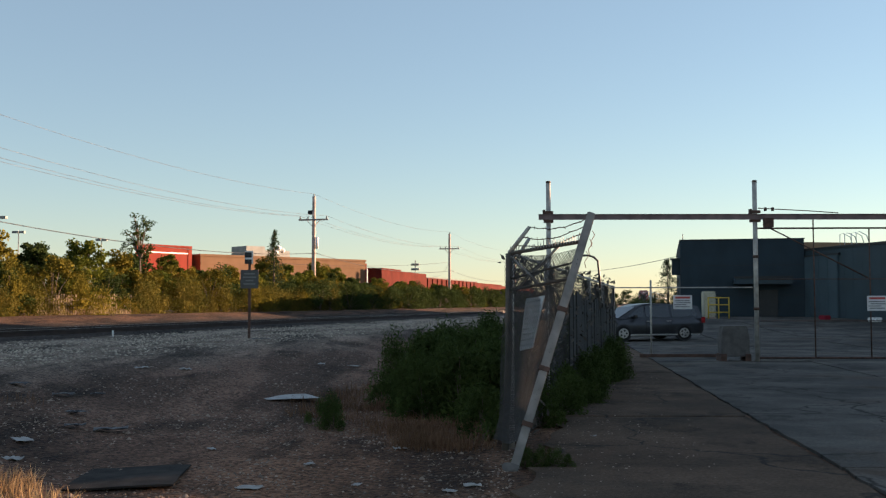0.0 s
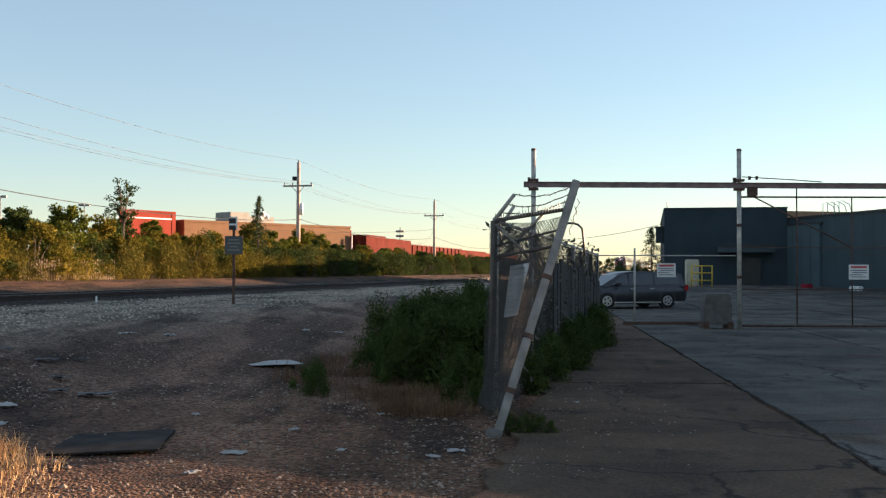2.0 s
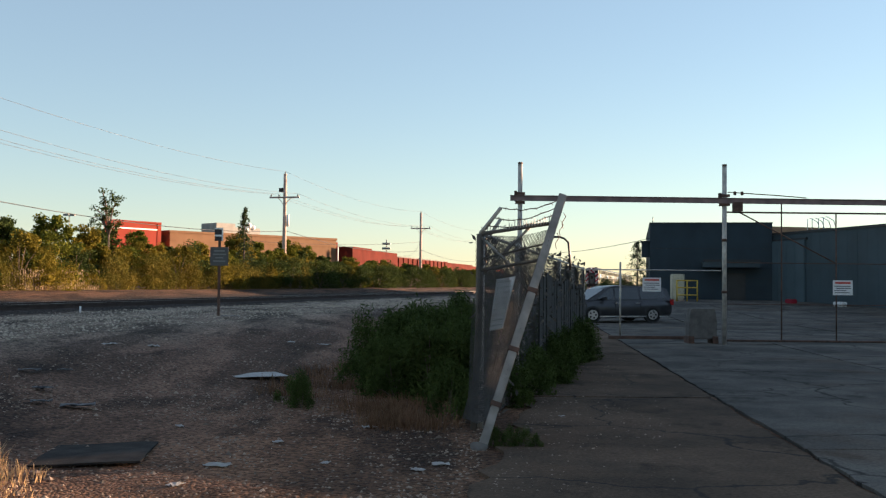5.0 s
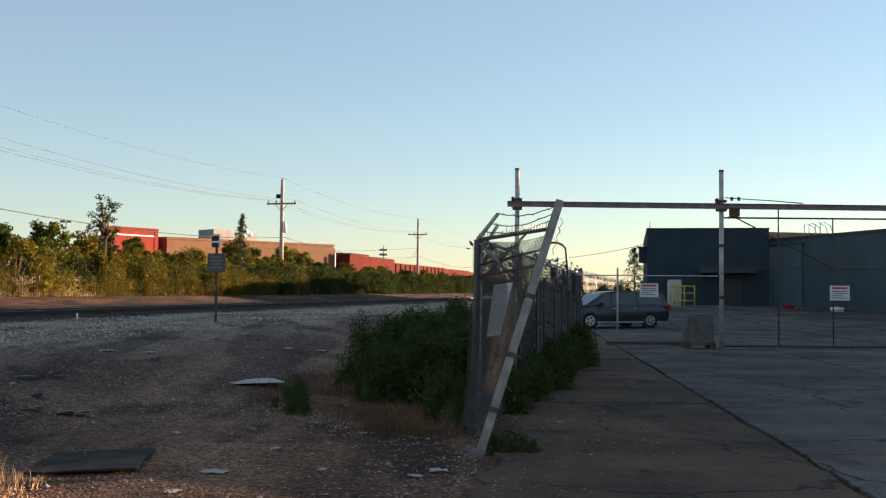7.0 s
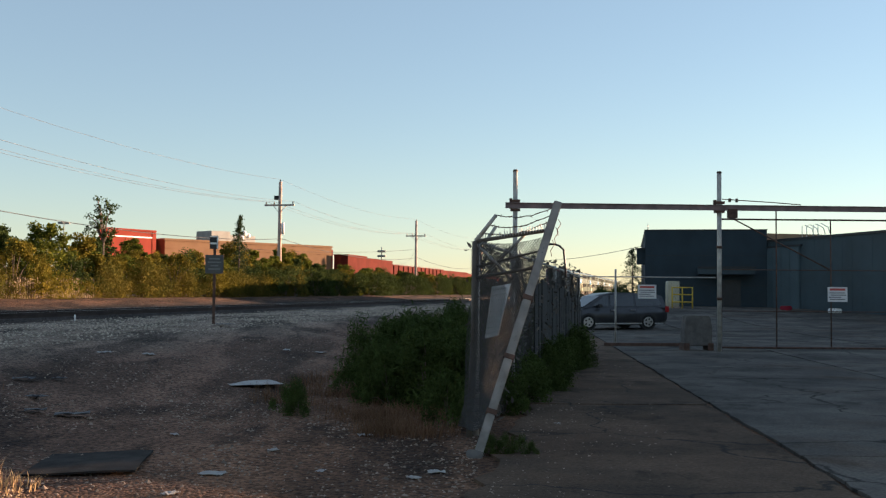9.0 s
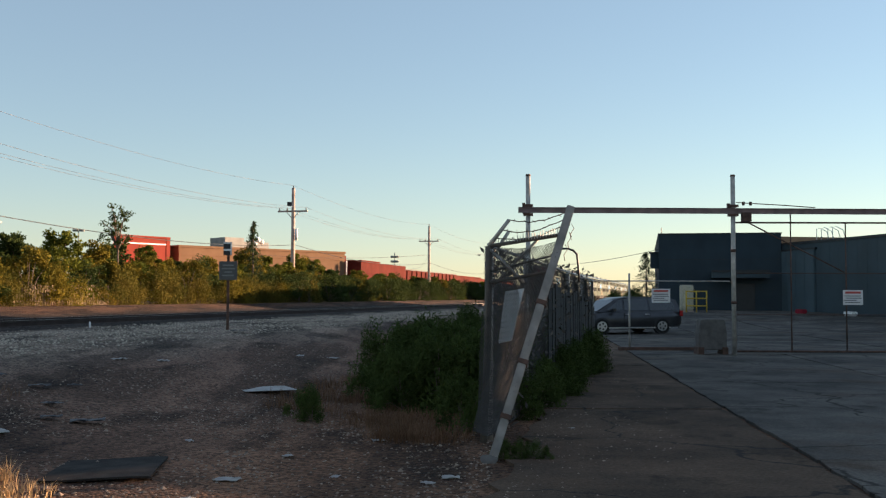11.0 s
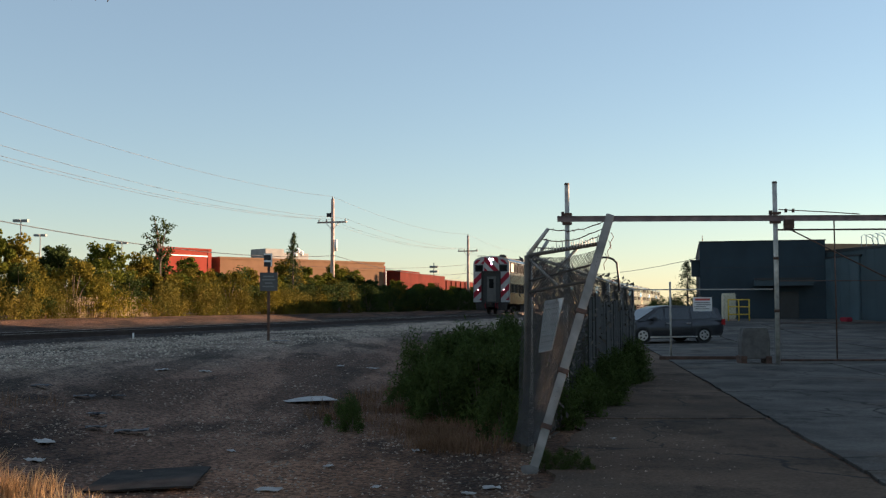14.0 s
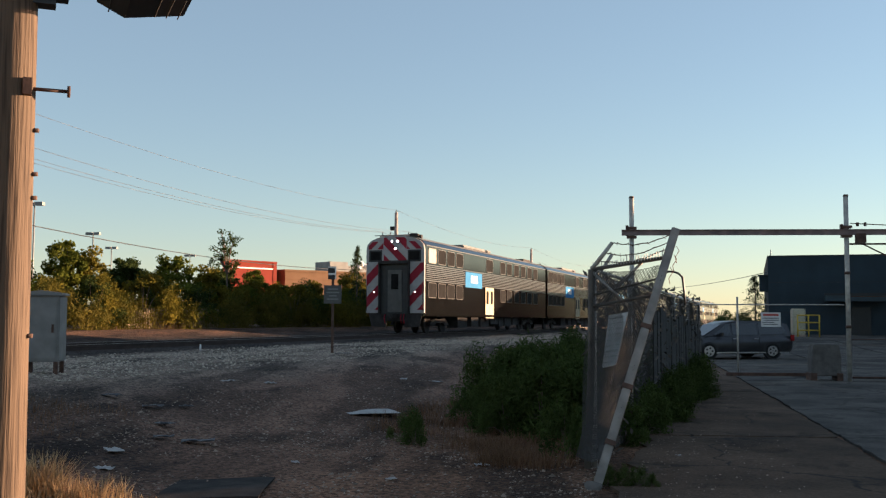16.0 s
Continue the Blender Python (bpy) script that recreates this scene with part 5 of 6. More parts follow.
def build_van():
    v = thing("minivan", "dark grey minivan parked on the yard", "car", pose(7.7, 44.6, 0.075, 0, 0, 180 + 22) @ Matrix.Diagonal((1, 1, 0.89, 1)))
    # local: x forward, y to its left, z up; lower body in sections along x
    secs = [(-2.5, 0.86, 0.45, 0.95), (-2.42, 0.94, 0.32, 1.06), (-1.9, 0.985, 0.22, 1.08), (-0.5, 1.0, 0.2, 1.05), (0.9, 1.0, 0.2, 1.03), (1.5, 0.985, 0.22, 1.03), (2.1, 0.94, 0.25, 0.95), (2.48, 0.82, 0.3, 0.8), (2.6, 0.6, 0.4, 0.66)]
    bm = bmesh.new()
    rings = []
    for x, w, z0, z1 in secs:
        h = z1 - z0
        pr = [(-w * 0.9, z0), (-w, z0 + 0.2 * h), (-w, z0 + 0.6 * h), (-w * 0.95, z1 - 0.02), (-w * 0.7, z1 + 0.015), (w * 0.7, z1 + 0.015), (w * 0.95, z1 - 0.02), (w, z0 + 0.6 * h), (w, z0 + 0.2 * h), (w * 0.9, z0)]
        rings.append([bm.verts.new((x, y, z)) for y, z in pr])
    for a, b in zip(rings, rings[1:]):
        for i in range(10):
            f = bm.faces.new((a[i], a[(i + 1) % 10], b[(i + 1) % 10], b[i]))
            f.smooth = True
    bm.faces.new(rings[0]); bm.faces.new(rings[-1][::-1])
    body = part("body", bm, CARPAINT, v)
    # glasshouse
    top = [(-2.42, 0.90, 1.05), (-2.28, 0.76, 1.62), (-1.7, 0.74, 1.73), (-0.3, 0.75, 1.76), (0.35, 0.73, 1.72), (0.75, 0.70, 1.6), (1.75, 0.86, 1.0)]
    bm = bmesh.new()
    up = [[bm.verts.new((x, -w, z)), bm.verts.new((x, w, z))] for x, w, z in top]
    for a, b in zip(up, up[1:]):
        f = bm.faces.new((a[0], b[0], b[1], a[1]))
        f.smooth = True
    lowl = [[bm.verts.new((x, -0.93, 1.03)), bm.verts.new((x, 0.93, 1.03))] for x in (-2.42, -1.9, -0.6, 0.4, 0.9, 1.75)]
    for side in (0, 1):
        bm.faces.new([u[side] for u in up] + [q[side] for q in lowl[::-1]][0:])
    bmesh.ops.remove_doubles(bm, verts=bm.verts, dist=0.0005)
    part("cabin", bm, CARPAINT, v)
    def pane(name, pts, mt, parent, off):
        bm = bmesh.new()
        a = [bm.verts.new(Vector(p) + Vector(off)) for p in pts]
        b = [bm.verts.new(Vector(p) + Vector(off) * 0.3) for p in pts]
        bm.faces.new(a)
        for i in range(len(a)):
            bm.faces.new((a[i], a[(i + 1) % len(a)], b[(i + 1) % len(a)], b[i]))
        return part(name, bm, mt, parent)
    for sy in (1, -1):
        o = (0, sy * 0.02, 0.004)
        def wy(z):
            return sy * (0.93 - (z - 1.03) * 0.27)
        for nm, pts in (("side_window", [(1.35, 1.10), (0.55, 1.10), (0.5, 1.6), (0.72, 1.56)]), ("side_window", [(0.45, 1.10), (-0.75, 1.10), (-0.75, 1.64), (0.4, 1.63)]), ("side_window", [(-0.85, 1.10), (-2.15, 1.14), (-2.05, 1.56), (-0.85, 1.64)])):
            pane(nm, [(x, wy(z), z) for x, z in pts], CARGLASS, v, o)
        bm = bmesh.new()
        box(bm, 0.95, 1.12, min(sy * 0.95, sy * 1.15), max(sy * 0.95, sy * 1.15), 1.05, 1.2)
        bmesh.ops.bevel(bm, geom=list(bm.edges), offset=0.03, segments=2, affect="EDGES")
        part("mirror", bm, CARPAINT, v)
        for x in (0.35, -0.65):
            bm = bmesh.new()
            box(bm, x - 0.11, x + 0.11, min(sy * 1.0, sy * 1.025), max(sy * 1.0, sy * 1.025), 0.9, 0.935)
            part("door_handle", bm, ALLOY, v)
        for x in (0.47, -0.8):
            bm = bmesh.new()
            box(bm, x - 0.006, x + 0.006, min(sy * 0.99, sy * 1.004), max(sy * 0.99, sy * 1.004), 0.3, 1.0)
            part("door_seam", bm, DARK, v)
        bm = bmesh.new()
        box(bm, -2.2, 1.3, min(sy * 0.96, sy * 1.008), max(sy * 0.96, sy * 1.008), 0.24, 0.3)
        part("sill_trim", bm, ALLOY, v)
        bm = bmesh.new()
        prism(bm, [(2.5, 0.66), (2.12, 0.72), (1.98, 0.86), (2.3, 0.83)], min(sy * 0.66, sy * 0.945), max(sy * 0.66, sy * 0.945))
        part("headlight", bm, CLEARLENS, v)
        bm = bmesh.new()
        box(bm, -2.53, -2.36, min(sy * 0.74, sy * 0.95), max(sy * 0.74, sy * 0.95), 0.82, 1.1)
        part("tail_light", bm, REDLENS, v)
        for x in (1.58, -1.42):
            # black disc on the body stands for the shade in the wheel arch
            arch = bmesh.new()
            tube(arch, (x, sy * 0.85, 0.36), (x, sy * 1.004, 0.36), 0.41, None, 24)
            part("wheel_arch_shade", arch, DARK, v)
            bm = bmesh.new()
            tube(bm, (x, sy * 0.80, 0.345), (x, sy * 1.01, 0.345), 0.345, None, 24)
            wh = part("tyre", bm, RUBBER, v)
            bm = bmesh.new()
            tube(bm, (x, sy * 0.9, 0.345), (x, sy * 1.016, 0.345), 0.24, None, 20)
            rim = part("rim", bm, ALLOY, wh)
            # black discs on the solid rim draw the shade between its spokes
            for k in range(5):
                a = k * 2 * math.pi / 5
                p = Vector((x + 0.14 * math.cos(a + 0.6), sy * 1.0165, 0.345 + 0.14 * math.sin(a + 0.6)))
                bm = bmesh.new()
                tube(bm, p, p + Vector((0, sy * 0.004, 0)), 0.05, None, 8)
                part("rim_gap_shade", bm, DARK, wh)
    pane("windscreen", [(1.70, -0.78, 1.05), (1.70, 0.78, 1.05), (0.80, 0.66, 1.58), (0.80, -0.66, 1.58)], CARGLASS, v, (0.02, 0, 0.02))
    bm = bmesh.new()
    box(bm, 2.54, 2.63, -0.45, 0.45, 0.48, 0.6)
    part("grille", bm, DARK, v)


build_van()


# ---- poles and wires ----
def build_line_pole(s, top=10.05, kit=True):
    p = su(s, 29.4, 0.78)
    q = thing("utility_pole", "weathered wooden utility pole with a crossarm", "utility pole", Matrix.Translation(p) @ Matrix.Rotation(-TA, 4, "Z"), "utility poles along the railway")
    h = top - 0.78
    bm = bmesh.new()
    tube(bm, (0, 0, 0), (0, 0, h), 0.19, 0.13, 12)
    part("pole", bm, GREYWOOD, q)
    bm = bmesh.new()
    box(bm, -1.22, 1.22, -0.17, -0.06, h - 1.9, h - 1.77)
    part("crossarm", bm, GREYWOOD, q)
    bm = bmesh.new()
    tube(bm, (-0.55, -0.1, h - 1.85), (0, -0.1, h - 2.45), 0.025, None, 6)
    tube(bm, (0.55, -0.1, h - 1.85), (0, -0.1, h - 2.45), 0.025, None, 6)
    part("brace", bm, GREYWOOD, q)
    for x, z in ((-1.1, h - 1.77), (-0.45, h - 1.77), (1.1, h - 1.77), (0, h)):
        bm = bmesh.new()
        tube(bm, (x, -0.11 if x else 0, z), (x, -0.11 if x else 0, z + 0.2), 0.05, 0.035, 8)
        tube(bm, (x, -0.11 if x else 0, z + 0.08), (x, -0.11 if x else 0, z + 0.13), 0.075, 0.06, 8)
        part("insulator", bm, HVAC, q)
    if kit:
        bm = bmesh.new()
        box(bm, -0.45, -0.16, -0.15, 0.15, h - 1.4, h - 1.1)
        part("cutout_box", bm, UNDER, q)
        bm = bmesh.new()
        tube(bm, (0.3, -0.1, h - 4.1), (0.3, -0.1, h - 3.2), 0.13, None, 10)
        part("cable_sleeve", bm, WHITE, q, "white cable sleeve")
    return p, h


def wire(a, b, sag, r, name, label, material):
    bm = bmesh.new()
    n = 14
    pts = [a.lerp(b, i / n) + Vector((0, 0, -4 * sag * (i / n) * (1 - i / n))) for i in range(n + 1)]
    path_tube(bm, pts, r, 4)
    solid(name, bm, material, label, "cable")


def build_lines():
    poles = [30.4, 74.4, 118.4, 162.4, 206.4]
    for s in poles:
        build_line_pole(s, 10.05, s in (74.4,))
    for s0, s1 in zip([-13.6] + poles, poles):
        for off in (-1.1, -0.45, 1.1):
            wire(su(s0, 29.4 - off, 8.5), su(s1, 29.4 - off, 8.5), 0.7, 0.009, "power_line", "thin power line sagging between poles", WIREDARK)
        wire(su(s0, 29.4, 10.25), su(s1, 29.4, 10.25), 0.7, 0.009, "power_line", "thin power line sagging between poles", WIREDARK)
        wire(su(s0, 29.2, 5.6), su(s1, 29.2, 5.6), 0.75, 0.02, "telephone_cable", "black telephone cable sagging between poles", DARK)
    wire(su(118.4, 29.4, 6.6), su(150, 40, 6.0), 0.8, 0.015, "service_cable", "service cable to the red building", DARK)
    wire(su(95, 42, 5.8), su(118.4, 29.4, 6.6), 0.4, 0.015, "service_cable", "service cable to the red building", DARK)
    wire(Vector((16.0, 76, 5.2)), Vector((8, 150, 7)), 1.0, 0.02, "service_cable", "service cable slung from the factory", DARK)


WIREDARK = mat("wire", (0.09, 0.09, 0.10), 0.6, 0.2, 3, 0.1)
build_lines()


def build_lot_lamp(az, r, z):
    q = thing("car_park_lamp", "tall twin-head car park lamp post", "street lamp", pose(r * math.sin(radians(az)), r * math.cos(radians(az)), 0.8), "car park lamps")
    bm = bmesh.new()
    tube(bm, (0, 0, 0), (0, 0, z - 0.8), 0.12, 0.08, 8)
    part("pole", bm, HVAC, q)
    for sx in (-0.55, 0.55):
        bm = bmesh.new()
        box(bm, sx - 0.42, sx + 0.42, -0.3, 0.3, z - 0.85, z - 0.5)
        part("lamp_head", bm, HVAC, q)


for az, r, z in ((-27.9, 112, 13.2), (-24.95, 145, 12.9), (-19.9, 185, 12.6), (-24.0, 175, 13.0)):
    build_lot_lamp(az, r, z)


# ---- wooden pole close to the camera ----
def build_near_pole():
    a = radians(-29.15)
    q = thing("wooden_pole", "sunlit rough wooden pole with bolts and a floodlight", "utility pole", pose(9.2 * math.sin(a), 9.2 * math.cos(a), 0, 0, 0, 28))
    bm = bmesh.new()
    rng = random.Random(12)
    n, levels = 28, 40
    rings = []
    for j in range(levels + 1):
        z = -0.3 + 9.8 * j / levels
        ring = []
        for i in range(n):
            t = 2 * math.pi * i / n
            r = 0.20 - 0.005 * z + 0.008 * noise.noise((math.cos(t) * 3, math.sin(t) * 3, z * 0.4)) + 0.004 * noise.noise((math.cos(t) * 14, math.sin(t) * 14, z * 0.25))
            ring.append(bm.verts.new((r * math.cos(t), r * math.sin(t), z)))
        rings.append(ring)
    for u, v in zip(rings, rings[1:]):
        for i in range(n):
            bm.faces.new((u[i], u[(i + 1) % n], v[(i + 1) % n], v[i])).smooth = True
    bm.faces.new(rings[-1])
    part("pole", bm, POLEWOOD, q)
    bm = bmesh.new()
    tube(bm, (0.12, -0.08, 3.57), (0.43, -0.08, 3.57), 0.016, None, 8)
    b = part("bolt", bm, RUST, q, "long rusty bolt")
    bm = bmesh.new()
    tube(bm, (0.43, -0.08, 3.57), (0.455, -0.08, 3.57), 0.05, None, 12)
    part("bolt_head", bm, RUST, b)
    bm = bmesh.new()
    box(bm, 0.08, 0.15, -0.2, -0.1, 3.5, 3.64)
    part("bolt_plate", bm, RUST, b)
    for z in (3.22, 2.85, 2.65, 1.5):
        bm = bmesh.new()
        tube(bm, (0.15, -0.06, z), (0.215, -0.08, z), 0.02, None, 6)
        part("staple", bm, RUST, q)
    # bracket and lamp hood
    bm = bmesh.new()
    box(bm, 0.1, 0.32, -0.12, 0.06, 4.30, 4.55)
    box(bm, 0.3, 0.42, -0.1, 0.04, 4.36, 4.6)
    part("bracket", bm, DARK, q)
    bm = bmesh.new()
    tube(bm, (0.3, -0.03, 4.62), (1.3, -0.1, 4.58), 0.03, None, 8)
    part("lamp_arm", bm, DARK, q)
    bm = bmesh.new()
    prism(bm, [(0.66, 4.46), (0.9, 4.34), (1.42, 4.42), (1.42, 4.54), (0.66, 4.66)], -0.45, 0.2)
    hood = part("floodlight_hood", bm, DARK, q, "dark steel floodlight hood")
    for k in range(7):
        bm = bmesh.new()
        tube(bm, (0.76 + k * 0.1, -0.42, 4.375), (0.76 + k * 0.1, 0.17, 4.375), 0.006, None, 4)
        part("guard_wire", bm, UNDER, hood)


def pole_wood():
    m = mat("split_pole_wood", (0.42, 0.24, 0.12), 0.85, 0, 3, 0.25)
    nt, n = m.node_tree, m.node_tree.nodes
    tc = n.new("ShaderNodeTexCoord")
    mp = n.new("ShaderNodeMapping")
    mp.inputs["Scale"].default_value = (38, 38, 1.3)
    nt.links.new(tc.outputs["Object"], mp.inputs["Vector"])
    t = n.new("ShaderNodeTexNoise")
    t.inputs["Scale"].default_value, t.inputs["Detail"].default_value = 1.0, 6
    nt.links.new(mp.outputs[0], t.inputs["Vector"])
    r = n.new("ShaderNodeValToRGB")
    r.color_ramp.elements[0].position, r.color_ramp.elements[0].color = 0.34, (0.045, 0.026, 0.015, 1)
    r.color_ramp.elements[1].position, r.color_ramp.elements[1].color = 0.52, (0.115, 0.074, 0.045, 1)
    nt.links.new(t.outputs["Fac"], r.inputs["Fac"])
    nt.links.new(r.outputs["Color"], n["Principled BSDF"].inputs["Base Color"])
    bp = n.new("ShaderNodeBump")
    bp.inputs["Strength"].default_value, bp.inputs["Distance"].default_value = 0.8, 0.02
    nt.links.new(t.outputs["Fac"], bp.inputs["Height"])
    nt.links.new(bp.outputs["Normal"], n["Principled BSDF"].inputs["Normal"])
    return m


POLEWOOD = pole_wood()
build_near_pole()


# ---- trackside things ----
def build_trackside():
    p = su(25.0, 11.7)
    z = ground_z(p.x, p.y)
    q = thing("trackside_sign", "black signpost with a striped plate and a grey notice", "sign", pose(p.x, p.y, z, 0, 0, 8))
    bm = bmesh.new()
    box(bm, -0.035, 0.035, -0.02, 0.02, 0, 2.15)
    part("post", bm, RUST, q)
    bm = bmesh.new()
    box(bm, -0.13, 0.09, -0.035, -0.021, 1.98, 2.33)
    b = part("striped_plate", bm, DARK, q, "black plate with white bars")
    for z0, z1 in ((2.29, 2.325), (2.10, 2.15)):
        bm = bmesh.new()
        box(bm, -0.125, 0.085, -0.041, -0.0355, z0, z1)
        part("white_bar", bm, WHITE, b)
    bm = bmesh.new()
    box(bm, 0.055, 0.088, -0.041, -0.0355, 1.99, 2.285)
    part("white_bar", bm, WHITE, b)
    bm = bmesh.new()
    box(bm, -0.235, 0.235, -0.037, -0.021, 1.33, 1.82)
    b = part("notice", bm, NOTICEGREY, q, "weathered grey notice")
    for i, (x0, x1) in enumerate(((-0.14, 0.14), (-0.17, 0.17), (-0.1, 0.1), (-0.16, 0.15))):
        bm = bmesh.new()
        box(bm, x0, x1, -0.042, -0.0375, 1.70 - i * 0.09, 1.735 - i * 0.09)
        part("line", bm, HVAC, b)
    # relay box
    a = radians(-27.25)
    x, y = 18.2 * math.sin(a), 18.2 * math.cos(a)
    q = thing("relay_cabinet", "grey metal relay cabinet on short legs beside the track", "cabinet", pose(x, y, ground_z(x, y), 0, 0, 14) @ Matrix.Diagonal((0.84, 0.84, 0.9, 1)))
    bm = bmesh.new()
    box(bm, -0.36, 0.36, -0.32, 0.32, 0.22, 1.42)
    bmesh.ops.bevel(bm, geom=list(bm.edges), offset=0.02, segments=2, affect="EDGES")
    part("body", bm, CABINET, q)
    bm = bmesh.new()
    prism(bm, [(-0.40, 1.424), (0.40, 1.424), (0.40, 1.47), (0.0, 1.52), (-0.40, 1.47)], -0.36, 0.36)
    part("lid", bm, CABINET, q)
    bm = bmesh.new()
    box(bm, -0.31, 0.31, -0.335, -0.322, 0.28, 1.36)
    d = part("door", bm, CABINET, q)
    bm = bmesh.new()
    box(bm, 0.22, 0.26, -0.36, -0.336, 0.75, 0.9)
    part("handle", bm, RUST, d)
    for lx in (-0.3, 0.3):
        for ly in (-0.26, 0.26):
            bm = bmesh.new()
            box(bm, lx - 0.04, lx + 0.04, ly - 0.04, ly + 0.04, -0.1, 0.225)
            part("leg", bm, RUST, q)
    # small white marker at the ballast
    p = su(25.2, 15.9)
    bm = bmesh.new()
    tube(bm, (p.x, p.y, ground_z(p.x, p.y)), (p.x, p.y, ground_z(p.x, p.y) + 0.17), 0.03, 0.025, 8)
    solid("marker_post", bm, WHITE, "short white marker post on the ballast edge", "marker")


NOTICEGREY = mat("weathered_notice", (0.085, 0.083, 0.08), 0.7, 0, 6, 0.15)
CABINET = mat("chalky_grey_cabinet", (0.19, 0.185, 0.18), 0.6, 0.1, 3, 0.2, 0.1, 12)
build_trackside()


# ---- picket fence in the thicket ----
def build_picket_fence():
    rng = random.Random(31)
    q = thing("picket_fence", "weathered pale picket fence half hidden in the thicket", "fence", SU_M @ Matrix.Translation((-26.9, 0, 0.98)))
    for z in (0.35, 0.85):
        bm = bmesh.new()
        box(bm, -0.03, 0.0, 36.9, 44.2, z, z + 0.08)
        part("rail", bm, PICKET, q)
    for i in range(41):
        s = 37.0 + i * 0.178
        h = 1.12 + rng.uniform(-0.06, 0.06)
        bm = bmesh.new()
        m = Matrix.Translation((0.012, s, 0)) @ Matrix.Rotation(math.pi / 2, 4, "Z")
        prism(bm, [(-0.05, 0), (0.05, 0), (0.05, h - 0.07), (0, h), (-0.05, h - 0.07)], -0.01, 0.01, m)
        part("picket", bm, PICKET, q)


PICKET = mat("weathered_picket", (0.2, 0.145, 0.09), 0.85, 0, 4, 0.25, objvar=0.2)
build_picket_fence()


# ---- yard things by the factory ----
def build_yard_things():
    y = 68.0
    q = thing("safety_rail", "yellow painted steel safety railing", "railing", pose(16.05, y, ground_z(16.05, y)))
    for x in (0, 0.68, 1.36):
        bm = bmesh.new()
        tube(bm, (x, 0, 0), (x, 0, 1.45), 0.045, None, 8)
        part("post", bm, YELLOW, q)
    for z in (0.45, 0.95, 1.42):
        bm = bmesh.new()
        tube(bm, (0, 0, z), (1.36, 0, z), 0.04, None, 8)
        part("rail", bm, YELLOW, q)
    q = thing("storage_tank", "cream plastic liquid tank in a cage", "tank", pose(16.3, 69, ground_z(16.3, 69), 0, 0, 0) @ Matrix.Diagonal((0.42, 0.6, 0.92, 1)))
    bm = bmesh.new()
    box(bm, -0.95, 0.95, -0.6, 0.6, 0.12, 2.0)
    bmesh.ops.bevel(bm, geom=list(bm.edges), offset=0.1, segments=3, affect="EDGES")
    part("tank", bm, CREAM, q)
    for x in (-0.97, -0.3, 0.3, 0.97):
        bm = bmesh.new()
        tube(bm, (x, -0.63, 0.1), (x, -0.63, 2.0), 0.02, None, 6)
        part("cage_bar", bm, GALV, q)
    bm = bmesh.new()
    box(bm, -1.0, 1.0, -0.65, 0.65, 0, 0.12)
    part("pallet", bm, GREYWOOD, q)
    for x, yy, lab, mt, w in ((24.2, 66.0, "small red steel cart by the wall", MAROON, 0.9), (26.0, 62.5, "pale concrete wheel stop by the wall", WHITE, 1.0)):
        bm = bmesh.new()
        box(bm, -w / 2, w / 2, -0.2, 0.2, 0, 0.28)
        bmesh.ops.bevel(bm, geom=list(bm.edges), offset=0.05, segments=2, affect="EDGES")
        solid("cart" if w < 1 else "wheel_stop", bm, mt, lab, "cart" if w < 1 else "wheel stop", m=pose(x - 1.2, yy, ground_z(x - 1.2, yy) + 0.03, 0, 0, 100))


CREAM = mat("cream_plastic", (0.5, 0.46, 0.34), 0.5, 0, 3, 0.1)
build_yard_things()


# ---- litter ----
def litter(name, label, category, x, y, w, d, h, material, turn=0, tilt=0, lift=0.0):
    bm = bmesh.new()
    bmesh.ops.create_grid(bm, x_segments=5, y_segments=4, size=0.5)
    for v in bm.verts:
        v.co = Vector((v.co.x * w, v.co.y * d, h + (0.25 if w < 0.5 else 0.08) * min(w, d, 0.12) * noise.noise((v.co.x * 4 + x, v.co.y * 4 + y, 2))))
    ret = bmesh.ops.solidify(bm, geom=bm.faces[:], thickness=0.006)
    return solid(name, bm, material, label, category, m=pose(x, y, ground_z(x, y) + lift, tilt, 0, turn))


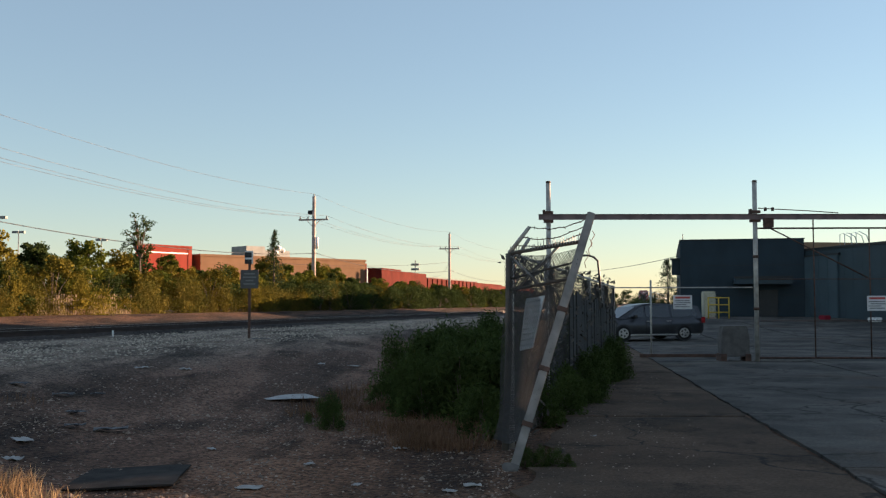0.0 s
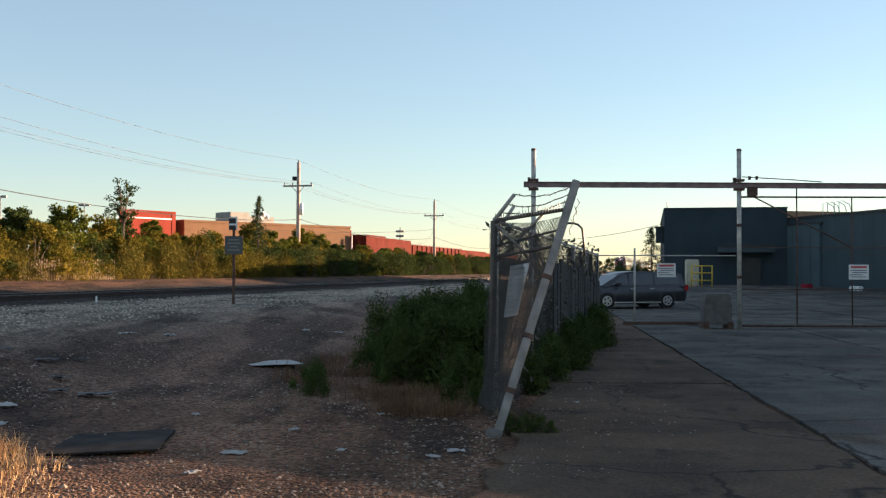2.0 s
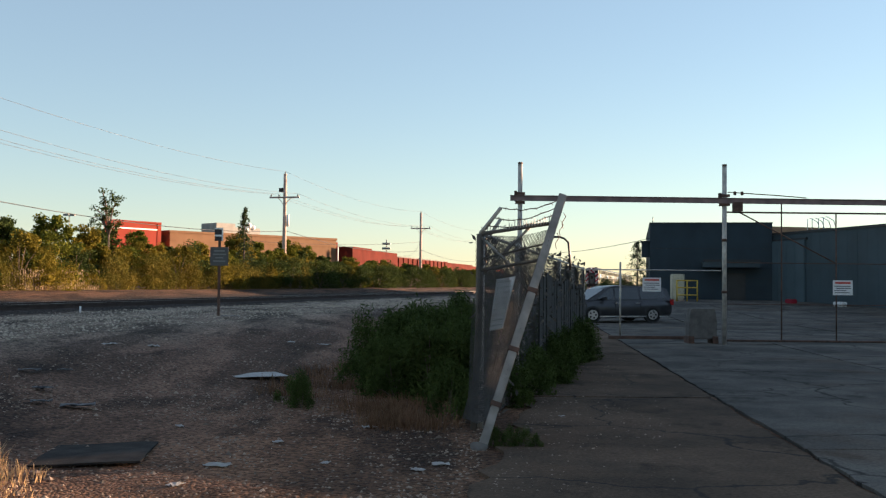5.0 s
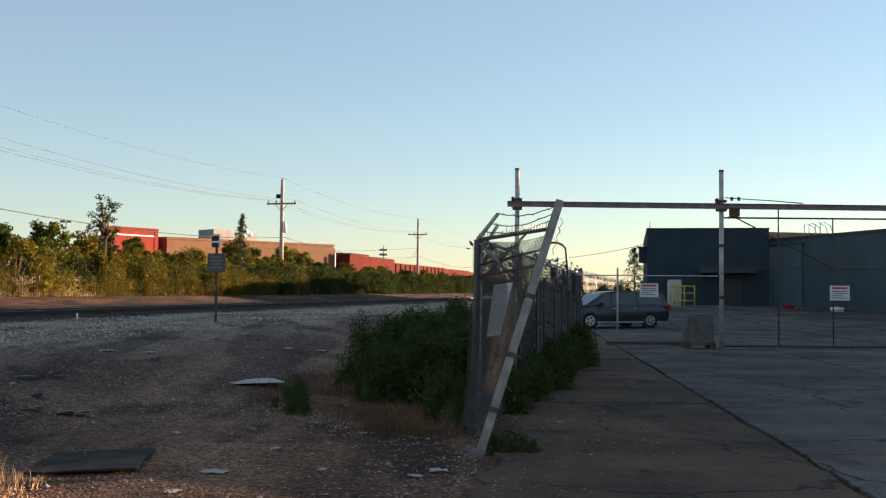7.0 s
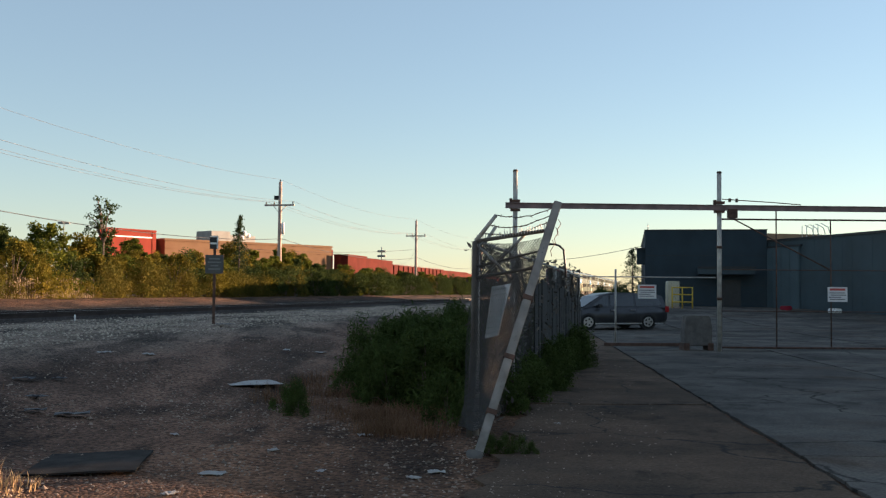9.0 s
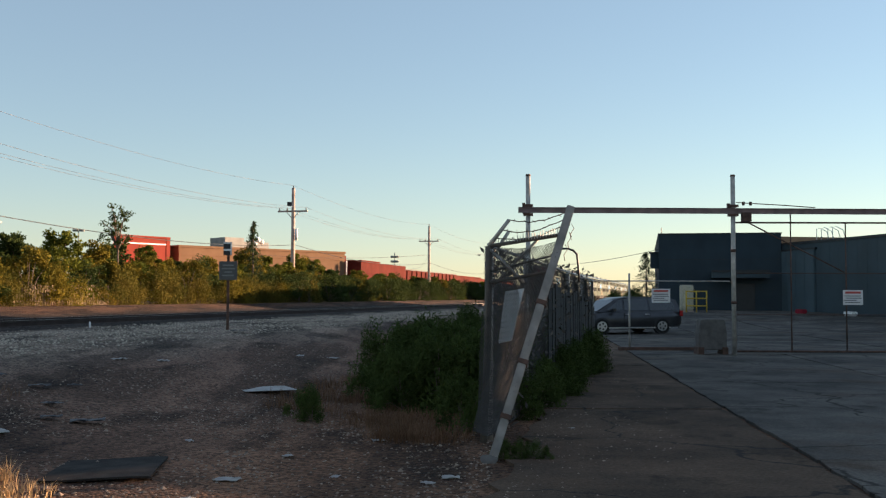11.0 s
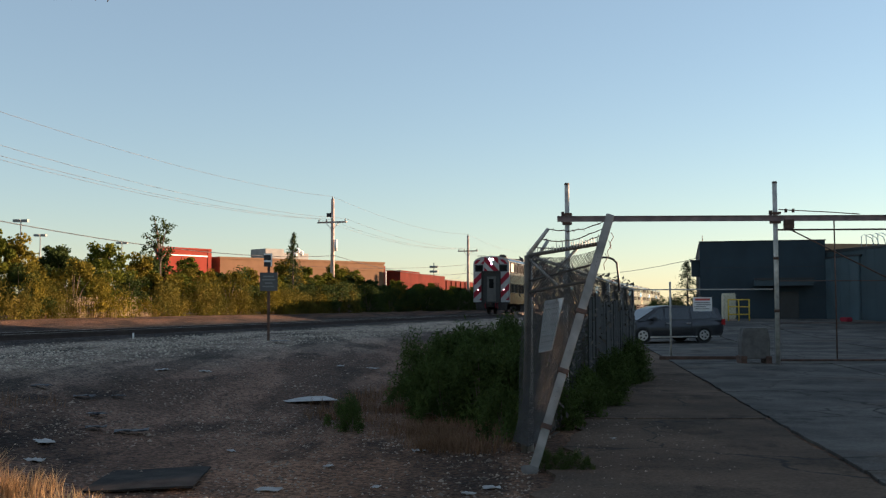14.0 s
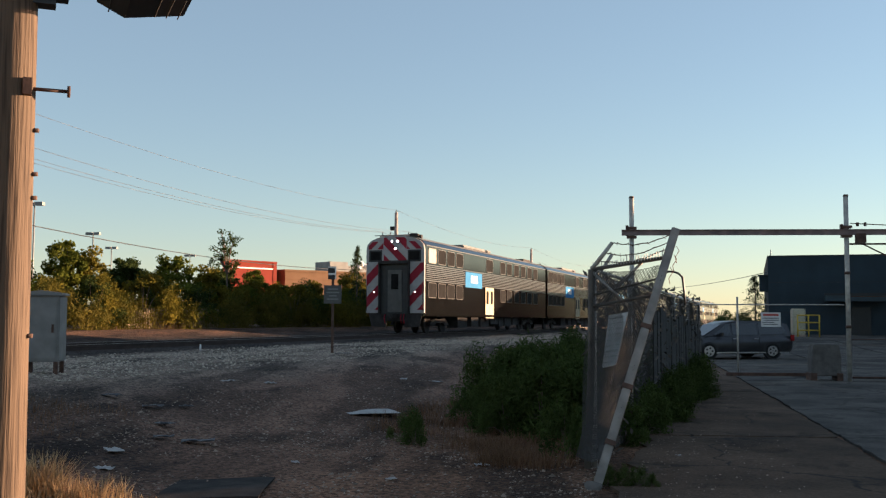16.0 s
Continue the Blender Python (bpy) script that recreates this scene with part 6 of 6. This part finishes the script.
def build_litter():
    MATRUBBER = mat("dusty_rubber", (0.026, 0.022, 0.02), 0.95, 0, 4, 0.6, 0.2, 30, spec=0.2)
    PAPER = mat("dirty_paper", (0.34, 0.325, 0.31), 0.8, 0, 8, 0.2)
    PLASTIC = mat("black_plastic", (0.02, 0.02, 0.024), 0.45, 0, 8, 0.4)
    litter("plastic_sheet", "long white plastic sheet lying on the gravel", "litter", -2.97, 16.9, 0.86, 0.8, 0.03, PAPER, 25)
    rng = random.Random(17)
    for x, y, w in ((-3.2, 22.5, 0.25), (-2.55, 23.2, 0.3), (-1.95, 9.15, 0.22), (-5.7, 17.8, 0.25), (-5.1, 18.4, 0.25), (-4.9, 11.2, 0.3), (-2.9, 11.6, 0.12), (-0.75, 11.6, 0.16), (0.05, 9.3, 0.16), (-1.0, 9.3, 0.1), (-0.15, 9.0, 0.12), (1.6, 16.4, 0.15), (1.55, 12.6, 0.18), (-2.1, 8.3, 0.14), (-4.6, 10.3, 0.2), (0.7, 9.0, 0.1), (-1.6, 10.4, 0.12)):
        litter("paper_scrap", "crumpled pale paper scrap on the ground", "litter", x, y, w, w * 0.6, 0.02, PAPER, rng.uniform(0, 180))
    for x, y, w in ((-5.6, 14.1, 0.3), (-5.0, 13.0, 0.28), (-4.3, 12.3, 0.4), (-4.7, 12.2, 0.25), (-6.3, 14.3, 0.3), (-5.3, 14.6, 0.2)):
        litter("plastic_scrap", "torn black plastic scrap on the dirt", "litter", x, y, w, w * 0.45, 0.05, PLASTIC, rng.uniform(-25, 25))
    p = su(24.2, 11.0)
    litter("plastic_scrap", "torn black plastic scrap on the dirt", "litter", p.x, p.y, 0.45, 0.3, 0.08, PLASTIC)
    # curled rubber mat
    bm = bmesh.new()
    o = []
    for i in range(17):
        t = i / 16
        o.append((-0.6 + 1.2 * t, 0.02 + 0.03 * max(0.0, 0.12 - t) + 0.008 * math.sin(t * 5)))
    top = [[bm.verts.new((xx, yy, zz + 0.012 * math.sin(xx * 4))) for yy, zz in o] for xx in [-0.48 + 0.08 * k for k in range(13)]]
    low = [[bm.verts.new((xx, yy, zz + 0.012 * math.sin(xx * 4) - 0.018)) for yy, zz in o] for xx in [-0.48 + 0.08 * k for k in range(13)]]
    for i in range(12):
        for j in range(16):
            bm.faces.new((top[i][j], top[i + 1][j], top[i + 1][j + 1], top[i][j + 1]))
            bm.faces.new((low[i][j + 1], low[i + 1][j + 1], low[i + 1][j], low[i][j]))
        bm.faces.new((low[i][0], low[i + 1][0], top[i + 1][0], top[i][0]))
        bm.faces.new((top[i][16], top[i + 1][16], low[i + 1][16], low[i][16]))
    bm.faces.new(top[0] + low[0][::-1])
    bm.faces.new(low[12] + top[12][::-1])
    solid("rubber_mat", bm, MATRUBBER, "flattened black rubber mat on the dirt", "mat", m=pose(-3.17, 9.62, ground_z(-3.17, 9.62) + 0.01, 0, 0, 8))


build_litter()


# ---- what moves ----
def motions():
    for k, car in enumerate(train):
        rows = []
        for i in range(33):
            t = i / 2
            rows.append((t, Matrix.Translation(su(329.4 - 17.7 * t + 25.95 * k, TRACK_U, RAIL_Z)) @ pose(0, 0, 0, 0, 0, -13)))
        walk(car, rows)


motions()
